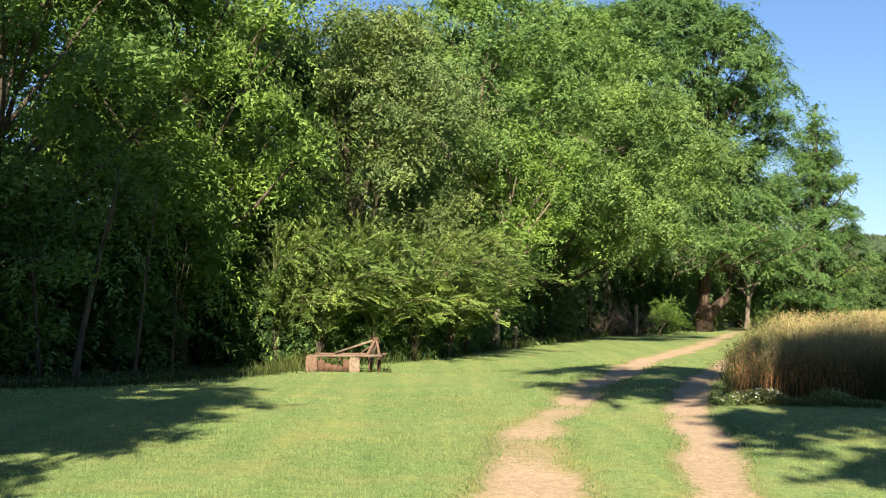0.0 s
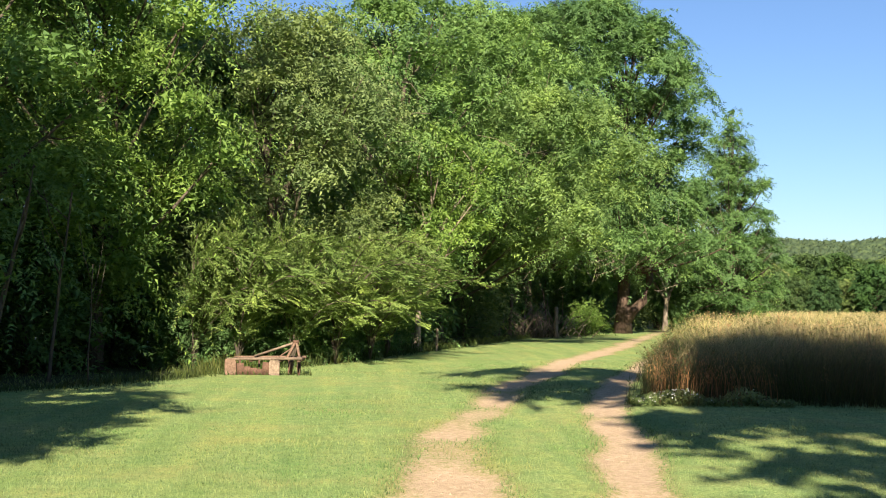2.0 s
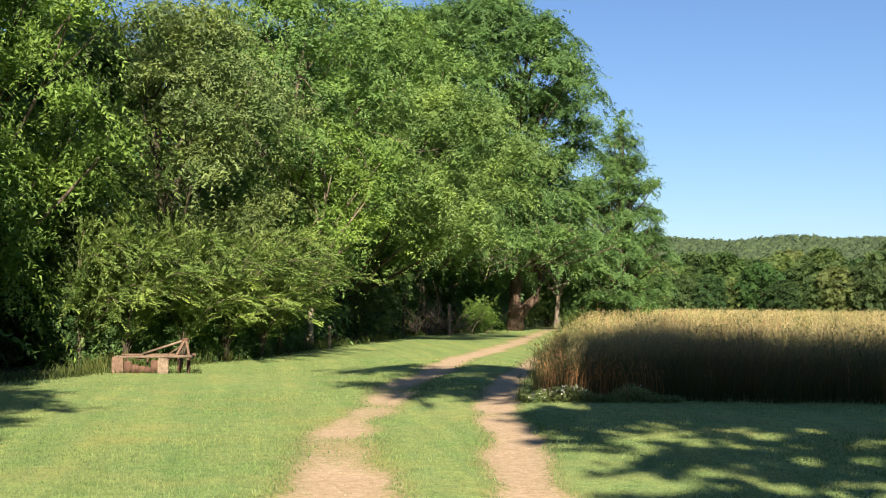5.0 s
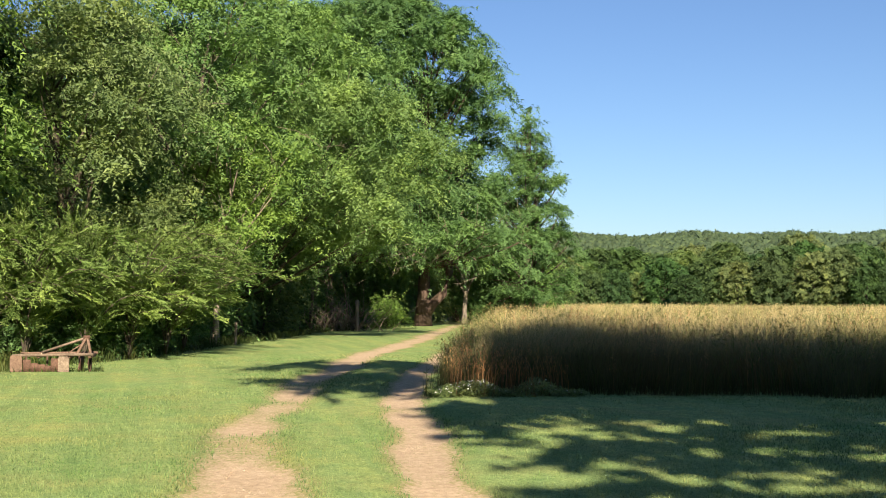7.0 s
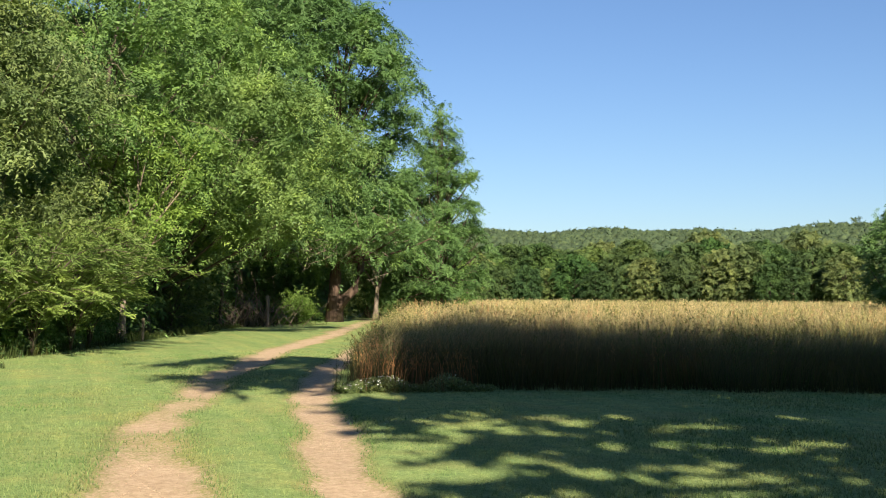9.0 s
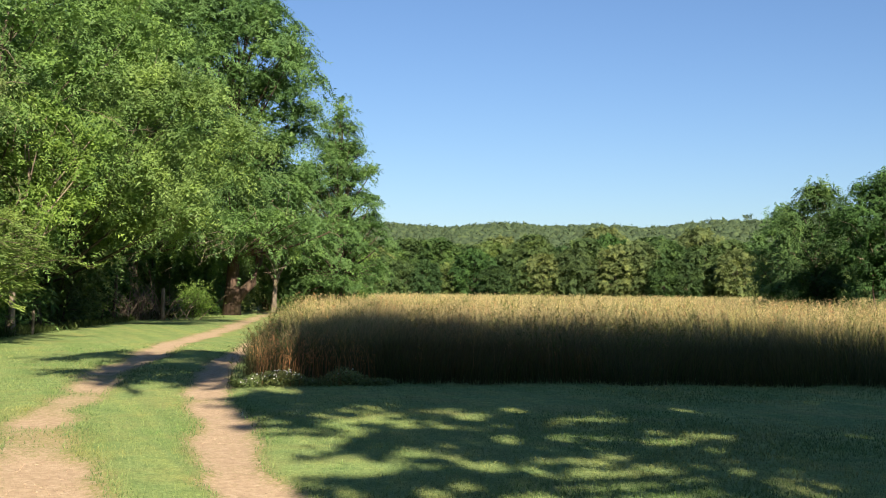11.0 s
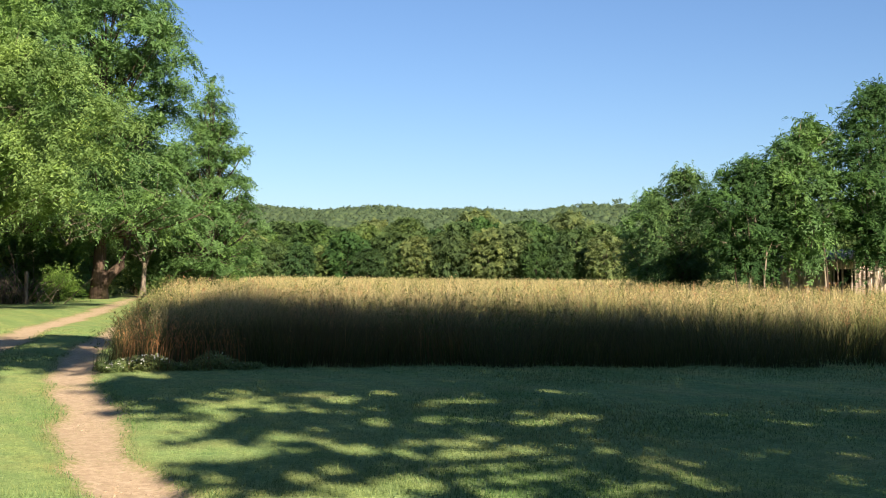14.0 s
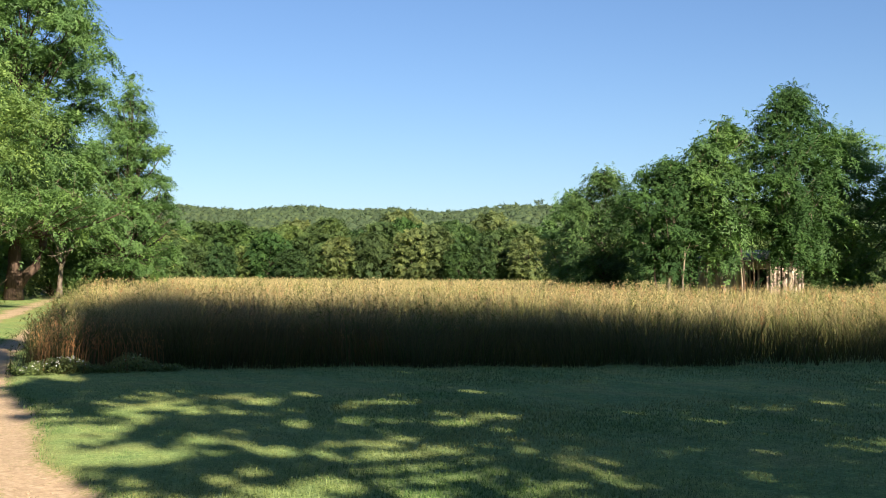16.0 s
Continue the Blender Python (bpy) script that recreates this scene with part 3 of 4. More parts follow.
def far_tree_line():
    rng = np.random.default_rng(5)
    kinds = []
    for s, mat, h, r in ((1, "leaf_far", 10.8, 4.6), (2, "leaf_far", 9.6, 5.0), (3, "leaf_far_dry", 11.4, 5.2), (4, "leaf_far_dry", 9.0, 4.4), (5, "leaf_far_deep", 10.0, 4.6)):
        lobes = dome_lobes((0, 0, h * 0.52), r, h * 0.48, h * 0.47, 110, 0.55, 1.5, np.random.default_rng(640 + s), full=2.2, inset=0.6)
        t = tree("tree", 0, -400 - 30 * s, h, 0.2, r, 32, 0.25, mat, "bark", "broad leafy green tree in the row beyond the hay field", 40 + s,
                 density=18, leaf=0.33, squash=0.7, spread=0.7, group="far field trees", every=6, lobes=lobes)
        kinds.append(t)
    for i in range(92):
        a = radians(10 + 41 * (i + 0.9 * rng.random()) / 92)
        rank = (0, 1, 0, 2, 1)[i % 5]
        d = (203 + 12 * rng.random(), 228 + 22 * rng.random(), 262 + 24 * rng.random())[rank]
        k = (0.55 + 0.42 * rng.random(), 0.9 + 0.35 * rng.random(), 1.15 + 0.35 * rng.random())[rank]
        x, y = d * math.sin(a), d * math.cos(a)
        m = Matrix.Translation((x, y, float(land(x, y)))) @ pose(0, 0, 0, 0, 0, 360 * rng.random()) @ Matrix.Diagonal((k, k, k * (0.88 + 0.25 * rng.random()), 1))
        if i < 5:
            kinds[i].matrix_world = m
        else:
            copy_thing(kinds[int(rng.integers(5))], m).matrix_basis = m


far_tree_line()


def hill_woods():
    """The canopy of the wooded hill: the rounded tops of close-standing trees, ragged with leaf sprays, single taller ones on the ridge."""
    rng = np.random.default_rng(9)
    na, nd = 620, 230
    turn, far = np.radians(np.linspace(9, 52, na)), 320 + 345 * np.linspace(0, 1, nd)
    A, D = np.meshgrid(turn, far, indexing="ij")
    X, Y = D * np.sin(A), D * np.cos(A)
    top = land(X, Y) + 0.6
    ground_z = top.copy()
    n = 13000
    a, d = np.radians(9 + 43 * rng.random(n)), 320 + 345 * rng.random(n) ** 0.8
    size, tall = 1.2 + 2.2 * rng.random(n) ** 1.5, 1.2 + 3.4 * rng.random(n)
    for ai, di, r, h in zip(a, d, size, tall):
        i0, i1 = np.searchsorted(turn, (ai - r / di, ai + r / di))
        j0, j1 = np.searchsorted(far, (di - r, di + r))
        if i1 <= i0 or j1 <= j0:
            continue
        q = ((A[i0:i1, j0:j1] - ai) * di) ** 2 + (D[i0:i1, j0:j1] - di) ** 2
        dome = ground_z[i0:i1, j0:j1] + h * np.sqrt(np.clip(1 - q / (r * r), 0, 1))
        top[i0:i1, j0:j1] = np.maximum(top[i0:i1, j0:j1], dome)
    top += 0.9 * (value_noise(X, Y, 71, 1.1) - 0.5)
    i, j = np.meshgrid(np.arange(na - 1), np.arange(nd - 1), indexing="ij")
    quads = np.stack([i * nd + j, i * nd + j + 1, (i + 1) * nd + j + 1, (i + 1) * nd + j], -1).reshape(-1, 4)
    heap = Heap().put(np.stack([X, Y, top], -1).reshape(-1, 3), quads)

    def sprays(p, size):
        m = len(p)
        v = p[:, None] + rng.normal(size=(m, 3, 3)) * (size * (0.5 + rng.random(m)))[:, None, None]
        heap.put(v.reshape(-1, 3), np.arange(m * 3).reshape(-1, 3))

    m = 120000
    i, j = rng.integers(0, na, m), rng.integers(0, nd, m)
    sprays(np.column_stack([X[i, j], Y[i, j], top[i, j] + 0.4 * rng.random(m)]), 0.36)
    # ridge trees, crowns of many small tufts
    for turn_at, up, wide in ((15.0, 2, 4), (17.5, 3, 4), (20, 2, 4), (23.3, 4, 5), (24.2, 5, 4), (25.5, 4, 3), (28.2, 5, 3.5), (29.0, 3, 4), (30.9, 5, 4), (31.9, 5, 4), (33.2, 4, 4), (34.6, 5, 5),
                              (35.6, 4, 5), (36.1, 8, 3), (37.2, 5, 5), (39, 3, 4), (40.6, 3, 4), (42, 3, 5), (44, 4, 5), (48, 4, 5)):
        px, py = 640 * math.sin(radians(turn_at)), 640 * math.cos(radians(turn_at))
        c = np.column_stack([px + wide * 0.5 * rng.normal(size=16), py + 2 * rng.normal(size=16), float(land(px, py)) + 3.0 + up * 0.8 * rng.random(16)])
        p = c[rng.integers(0, 16, 700)] + unit(rng.normal(size=(700, 3))) * (0.5 + 0.8 * rng.random((700, 1))) * [1.2, 1, 0.7]
        sprays(p, 0.26)
    tagged(new("far_woods", heap.mesh("far_woods", MAT["leaf_hill"])), "hazy green wooded hill far behind the field", "woods", kind="stuff")


hill_woods()

# ---- woods along the lawn ----
WOOD = "trees along the lawn"


def dome_tree(x, y, girth, leaf_mat, bark_mat, label, seed, density, leaf, height, centre, radius, up, down, count, small, large, skirt=(), every=2, squash=0.5, **more):
    """A woodland tree with a rounded crown; skirt: (offset, reach, height, count) of low boughs hanging towards the lawn."""
    r = np.random.default_rng(seed + 500)
    lobes = dome_lobes(centre, radius, up, down, count, small, large, r)
    for off, reach, z, n in skirt:
        for i in range(n):
            q = math.radians(-90 + 75 * (2 * r.random() - 1))
            k = reach * (0.72 + 0.32 * r.random())
            lobes.append((off + math.cos(q) * k * 1.15, math.sin(q) * k, z + 0.9 * (r.random() - 0.4), 0.55 + 0.45 * r.random()))
    return tree("tree", x, y, height, 1, radius, 0, girth, leaf_mat, bark_mat, label, seed, density, leaf, group=WOOD, lobes=lobes, every=every, squash=squash, **more)


dome_tree(-9.0, 24.0, 0.2, "leaf_mid", "bark", "tall dark leafy tree at the shaded edge of the woods", 101, 56, 0.11, 13, (0, 0, 6.6), 4.6, 6.4, 6.0, 90, 0.8, 1.6)
dome_tree(-6.0, 27.6, 0.17, "leaf_bright", "bark", "tall leafy tree with drooping fronds beside the lawn", 102, 88, 0.112, 12.6, (0, 0, 7.6), 3.9, 5.2, 5.6, 74, 0.6, 1.4, droop=0.35)
dome_tree(-2.6, 34.0, 0.2, "leaf_dull", "bark", "dull olive-green woodland tree behind the yellow-green shrubs", 103, 78, 0.105, 9.9, (0.4, 0, 6.2), 3.7, 3.7, 4.2, 74, 0.6, 1.35)
MIDDLE = dome_tree(1.0, 41.5, 0.25, "leaf_mid", "bark", "leafy woodland tree behind the olive shrubs", 104, 70, 0.125, 12.6, (0, 0, 7.6), 4.2, 5.0, 5.2, 84, 0.65, 1.5)
dome_tree(1.75, 39.6, 0.115, "leaf_bright", "bark_pale", "leafy tree with a pale leaning trunk at the lawn's edge", 105, 90, 0.12, 7.5, (0.7, 0, 5.4), 2.5, 2.2, 2.3, 26, 0.5, 0.95)
BROAD = dome_tree(3.4, 56.5, 0.26, "leaf_mid", "bark", "broad green tree with bare twigs under its crown", 106, 66, 0.14, 16, (1.6, -1.5, 9.4), 5.2, 6.2, 6.0, 100, 0.8, 1.7, skirt=((1.9, 5.8, 4.5, 16), (1.9, 4.2, 4.3, 14)))
SECOND = dome_tree(8.8, 65.0, 0.28, "leaf_deep", "bark", "broad green tree with bare twigs under its crown", 107, 50, 0.16, 18, (0, 0, 10.6), 5.7, 7.2, 7.0, 108, 0.9, 1.8, skirt=((1.0, 5.6, 4.9, 18), (1.0, 3.8, 4.6, 16)))
rng = np.random.default_rng(117)
tree("tree", 3.2, 50.5, 8.6, 2.8, 3.6, 0, 0.14, "leaf_light", "bark", "spreading tree with light green boughs drooping over the lawn", 117, 84, 0.12, group=WOOD, every=7,
     squash=0.5, lobes=dome_lobes((3.8, -5.6, 6.6), 4.0, 3.2, 2.9, 76, 0.5, 1.25, rng))
OLD = dome_tree(15.0, 69.5, 0.4, "leaf_deep", "bark_brown", "large old tree with a forked brown trunk beside the track", 108, 54, 0.175, 18.6, (-1.7, 0, 13.0), 6.9, 6.6, 9.6, 190, 0.9, 1.8, skirt=((-0.5, 6.2, 5.0, 16), (-0.5, 4.0, 4.6, 14)), bend=0.2)
part("limb", Heap().tube([(0.05, -0.1, 0.6), (0.5, -0.3, 1.3), (1.1, -0.4, 1.9), (1.45, -0.4, 3.0), (1.6, -0.2, 5.0)], [0.36, 0.3, 0.26, 0.22, 0.12], 10).mesh("limb", MAT["bark_brown"], True), OLD)
tree("tree", 19.6, 78.0, 9.5, 3.2, 3.0, 28, 0.17, "leaf_mid", "bark_pale", "leafy tree with a pale sunlit trunk beside the track", 118, 50, 0.18, group=WOOD)


def tiered_lobes(rng):
    """Level tiers of boughs, narrowing to a point."""
    out = [(0, 0, 14.5, 0.32), (0.1, 0, 13.9, 0.5)]
    for z, reach in ((13.3, 1.0), (12.4, 1.35), (11.5, 1.5), (10.5, 2.2), (9.5, 2.9), (8.4, 2.6), (7.2, 3.2), (5.9, 3.5), (4.6, 3.7), (3.2, 3.7), (1.9, 3.4)):
        n = max(3, int(reach * 3.6))
        for i in range(n):
            a = 6.283 * (i + rng.random()) / n
            r = min(0.5 + 0.35 * rng.random(), reach * 0.55)
            k = (reach - r * 0.7) * (0.72 + 0.28 * rng.random())
            out.append((k * math.cos(a), k * math.sin(a), z + 0.35 * rng.normal(), r))
        out.append((0, 0, z, reach * 0.45))
    return out


tree("tree", 24.3, 79.0, 14.6, 0.6, 4.5, 0, 0.3, "leaf_deep", "bark", "dark green tree with tiered boughs and a pointed top", 109, 100, 0.16, group=WOOD, squash=0.5, spread=0.62, lobes=tiered_lobes(np.random.default_rng(609)))
dome_tree(20.0, 82.0, 0.2, "leaf_deep", "bark", "dark green leafy tree close behind the old one", 120, 60, 0.17, 12, (0, 0, 6.4), 3.9, 5.6, 5.8, 80, 0.7, 1.4)
tree("tree", 27.6, 92.0, 9.2, 0.4, 3.6, 28, 0.3, "leaf_mid", "bark", "smaller leafy tree at the end of the woods", 110, 44, 0.22, group=WOOD)
tree("tree", 33.0, 106.0, 7.0, 0.3, 3.8, 24, 0.3, "leaf_bright", "bark", "smaller leafy tree at the end of the woods", 119, 36, 0.26, group=WOOD)


def dead_twigs(parent, n, centre, reach, seed):
    """Bare pale twigs that hang from the lower boughs."""
    rng = np.random.default_rng(seed)
    h = Heap()
    for _ in range(n):
        p = np.array(centre) + rng.normal(size=3) * reach
        w = unit(rng.normal(size=3) * [1, 0.5, 0.4] + [0, -0.2, -0.5])
        ln = 0.5 + 0.8 * rng.random()
        q = p + w * ln * 0.5 + rng.normal(size=3) * 0.12
        e = p + w * ln + [0, 0, -0.2 * rng.random()]
        h.tube(np.array([p, q, e]), [0.014, 0.01, 0.005], 3)
        for _ in range(3):
            f = q + (e - q) * rng.random()
            h.tube(np.array([f, f + unit(w + rng.normal(size=3) * 0.7) * (0.15 + 0.3 * rng.random())]), [0.007, 0.004], 3)
    tagged(part("dead_twig_spray", h.mesh("dead_twig_spray", MAT["dry_wood"]), parent, "bare pale dead twigs"), kind="stuff")


dead_twigs(BROAD, 26, (5.2, -5.7, 4.4), (1.8, 0.8, 0.8), 1)
dead_twigs(SECOND, 26, (2.6, -4.6, 4.2), (2.0, 0.8, 0.9), 2)
dead_twigs(OLD, 14, (0.6, -5.0, 5.0), (1.8, 0.8, 1.0), 3)
dead_twigs(MIDDLE, 10, (1.0, -3.8, 6.5), (1.4, 0.6, 1.2), 4)
for i, (x, y, h, r) in enumerate(((-13, 32, 15, 5.5), (-9.4, 40, 13, 5), (0, 52, 13, 6), (4.5, 66, 16, 6.5), (9, 80, 17, 6.5), (-5.4, 35.5, 9.6, 3.6), (-9.0, 36.5, 13, 4.2), (-3.4, 46, 11.4, 4.4), (12, 76, 12, 5), (17, 86, 13, 5))):
    tree("tree", x, y, h, 1, r, 34, 0.3, "leaf_deep", "bark", "tall dark leafy tree deep in the woods", 111 + i, 24 if i < 3 else 18, 0.34, group=WOOD, spread=0.9)

SHRUB = "shrubs along the lawn"


def arching_shrub(x, y, height, reach, seed, stems=30, sweep=(0.5, -0.35)):
    """Many thin stems that rise and arch over, feathered with small leaves towards their tips."""
    rng = np.random.default_rng(seed)
    root = new("shrub")
    root.location = (x, y, 0)
    tagged(root, "arching yellow-green shrub at the lawn's edge", "shrub", SHRUB)
    wood, p, way, plane = Heap(), [], [], []
    for i in range(stems):
        a = 6.283 * (i + 0.7 * rng.random()) / stems
        out = np.array([math.cos(a), math.sin(a)]) * (0.25 + 0.9 * rng.random()) + np.array(sweep) * (0.3 + rng.random())
        top = height * (0.42 + 0.64 * rng.random())
        far = reach * (0.55 + 0.5 * rng.random())
        q = np.linspace(0, 1, 9)
        path = np.column_stack([out[0] * far * q ** 1.5, out[1] * far * q ** 1.5, top * (1 - (1 - q) ** 1.9) - 0.22 * top * q ** 3.5])
        path += np.cumsum(rng.normal(size=path.shape) * 0.035, axis=0) * q[:, None]
        wood.tube(path, 0.022 * (1 - 0.85 * q) + 0.003, 5)
        # feathery side twigs along the outer part
        for f in 0.12 + 0.88 * rng.random(30) ** 0.8:
            o = np.array([np.interp(f, q, path[:, c]) for c in range(3)])
            t = unit(np.array([np.interp(min(f + 0.08, 1), q, path[:, c]) - np.interp(f - 0.08, q, path[:, c]) for c in range(3)]))
            w = unit(t * 1.0 + rng.normal(size=3) * 0.36 + [sweep[0] * 0.6, sweep[1] * 0.5, 0.16])
            ln = (0.35 + 0.5 * rng.random()) * (1.15 - 0.45 * f)
            u = np.linspace(0.05, 1, 15)[:, None]
            p.append(o + w * ln * u + [0, 0, -0.16 * ln] * u ** 2)
            way.append(np.repeat(w[None], 15, 0))
            plane.append(np.repeat(unit(rng.normal(size=3) * 0.35 + [out[0] * 0.4, out[1] * 0.4, 1.0])[None], 15, 0))
            if rng.random() < 0.35:
                wood.tube(np.array([o, o + w * ln * 0.8]), [0.006, 0.002], 3)
    p, way, plane = np.concatenate(p), np.concatenate(way), np.concatenate(plane)
    n = len(p)
    side = unit(np.cross(way, plane))
    flip = np.where(np.arange(n) % 2, 1.0, -1.0)[:, None]
    along = unit(way * 0.9 + side * flip * 0.6 + rng.normal(size=p.shape) * 0.18)
    v, f = leaf_cards(p + along * 0.035, along, plane + rng.normal(size=p.shape) * 0.25, 0.08 + 0.045 * rng.random(n), 0.03)
    part("stem", wood.mesh("stem", MAT["bark"], True), root)
    part("crown", mesh_from("crown", v, [f], MAT["leaf_olive"]), root)


for i, (x, y, h, r) in enumerate(((-3.9, 28.4, 3.3, 1.7), (-2.9, 28.6, 3.6, 1.9), (-1.7, 29.9, 3.7, 1.9), (-0.7, 31.4, 3.5, 1.9), (0.2, 33.4, 3.8, 2.1), (0.7, 35.4, 3.9, 2.0), (0.1, 37.2, 4.0, 2.0), (-3.2, 30.4, 4.0, 1.8))):
    arching_shrub(x, y, h, r, 121 + i)
tree("shrub", 11.6, 62.6, 1.45, 0.2, 0.7, 14, 0.04, "leaf_bright", "bark", "small bright green shrub beside the brush pile", 124, 170, 0.12, group=SHRUB, category="shrub", top=0.7)


def undergrowth():
    """Dark shrubs that fill the floor of the woods."""
    rng = np.random.default_rng(31)
    kinds = [tree("shrub", 0, 0, 3.4, 0.2, 2.0, 26, 0.04, m, "bark", "dense dark green undergrowth shrub in the woods", 170 + i, 42, 0.14,
                  group="undergrowth", category="shrub", top=0.6, every=3) for i, m in enumerate(("leaf_deep", "leaf_dull", "leaf_deep"))]
    spots = [(-11.5, 25), (-9.6, 27), (-7.2, 26.5), (-6.0, 29.5), (-4.2, 31), (-2.0, 36), (-8.5, 31), (-0.5, 39), (1.0, 44), (0.6, 48), (1.0, 53), (6.4, 67), (1.2, 42.5), (-3, 42),
             (2.0, 60), (3.6, 67), (8.4, 70), (11.0, 72.5), (13.6, 75), (16.8, 79), (4.6, 58.5), (6, 64), (4.4, 54), (6.8, 62.5), (18.5, 84), (21.5, 84), (8.6, 72), (-12.5, 29), (-4.3, 28.6), (-3.2, 29.0), (-2.2, 30.2), (-1.2, 31.8), (-0.3, 34.2), (0.3, 36.4), (0.6, 38.8), (-3.8, 30.2), (-2.6, 31.8), (-1.4, 33.6)]
    for i, (x, y) in enumerate(spots):
        # last ten: small dark-leaved shrubs added to imitate shade below the arching ones
        k = (0.7 + 0.4 * rng.random() + 0.003 * y) * (0.5 if i > 27 else 1.0)
        m = Matrix.Translation((x, y, 0)) @ pose(0, 0, 0, 0, 0, 360 * rng.random()) @ Matrix.Diagonal((k, k, k, 1))
        if i < 3:
            kinds[i].matrix_world = m
        else:
            copy_thing(kinds[0 if i > 27 else i % 3], m).matrix_basis = m


undergrowth()

# ---- trees and shed beyond the field ----
GROVE = "trees round the shed"
for i, (x, y, h, low, r, n, mat) in enumerate((
        (55.2, 71.4, 8.0, 0.3, 2.6, 30, "leaf_deep"), (51.8, 63.5, 8.9, 0.4, 3.0, 36, "leaf_far_deep"), (47.0, 51.8, 8.3, 1.9, 3.3, 46, "leaf_far_deep"),
        (49.3, 49.8, 10.4, 2.3, 2.8, 46, "leaf_deep"), (52.2, 47.6, 12.3, 2.4, 3.0, 54, "leaf_far_deep"), (57.6, 49.4, 10.4, 0.8, 4.0, 40, "leaf_deep"),
        (60.5, 44.0, 10.5, 0.8, 4.4, 36, "leaf_deep"), (62.0, 38.0, 11.0, 0.8, 4.6, 36, "leaf_deep"), (62, 52, 11, 0.8, 5, 34, "leaf_deep"), (58, 62, 8.4, 0.5, 4, 34, "leaf_deep"))):
    crown = dome_lobes((0, 0, low + (h - low) * 0.5), r, (h - low) * 0.5, (h - low) * 0.48, int(n * 1.7), 0.5, 1.25, np.random.default_rng(740 + i), full=1.8)
    tree("tree", x, y, h, low, r, n, 0.13, mat, "bark_pale" if 2 <= i <= 4 else "bark", "leafy tree standing round the pale shed", 140 + i, 40, 0.19, group=GROVE, lobes=crown, bend=0.7, squash=0.5, every=2)
for i, (x, y, h) in enumerate(((47.0, 50.6, 3.4), (47.9, 51.2, 3.0), (49.7, 48.6, 3.6), (50.2, 49.4, 3.2), (52.2, 48.4, 3.4), (46.2, 51.8, 3.0), (48.4, 50.2, 3.3), (49.0, 49.6, 3.5), (50.8, 48.9, 3.3), (51.3, 48.3, 3.4), (51.7, 48.8, 3.2), (47.4, 50.9, 3.1))):
    t = np.linspace(0, 1, 6)
    lean = 0.25 * math.sin(i * 2.1)
    ob = new("sapling", Heap().tube(np.column_stack([lean * t * h * 0.5, 0.1 * np.sin(t * 5 + i), t * (h + 0.1) - 0.1]), 0.05 * (1 - 0.5 * t) + 0.012, 6).mesh("sapling", MAT["bark_pale" if i % 3 == 0 else "bark_brown"], True))
    ob.location = (x, y, 0)
    tagged(ob, "slender pale tree stem in front of the shed" if i % 3 == 0 else "slender dark tree stem in front of the shed", "sapling", "saplings")

# ---- trees behind the camera, whose shade falls on the lawn ----
YARD = "yard trees"
for i, (x, y, h, low, r, n) in enumerate(((-11.3, 8.0, 12.8, 0.8, 5.3, 70), (-8.4, 1.8, 9.2, 0.4, 4.5, 60), (-12.5, -4, 13, 1, 4.5, 40),
                                          (20.0, -7, 11.5, 3.5, 4.6, 68), (25.5, -8, 11.6, 3.0, 4.6, 62), (31.5, -10, 12.6, 3.0, 4.6, 60), (58.6, 26, 20, 0.6, 6.0, 150), (67, 24, 20, 0.6, 6.4, 110), (75, 22, 19, 2, 6.4, 80))):
    tree("tree", x, y, h, low, r, n, 0.09, "leaf_mid", "bark", "broad leafy yard tree", 160 + i, (38 if i < 2 else 18 if i < 6 else 28), 0.36, spread=0.8, group=YARD, lean=(1.5, 0) if i == 0 else (0, 0), top=0.65 if i == 0 else 0.8 if i < 3 else 1.05, lump=1.0 if i < 3 else 0.6 if i < 6 else 0.9, every=5 if i > 2 else 3)
rng = np.random.default_rng(77)
tree("tree", 4.2, -5.0, 15, 9, 5, 0, 0.04, "leaf_mid", "bark", "tall leafy yard tree with a high crown", 180, 12, 0.42, spread=0.9, group=YARD, every=5,
     lobes=[(-4.3 + 4.6 * rng.random(), 4.8 + 3.2 * rng.random(), 10.3 + 3.7 * rng.random(), 0.7 + 0.6 * rng.random()) for _ in range(15)])


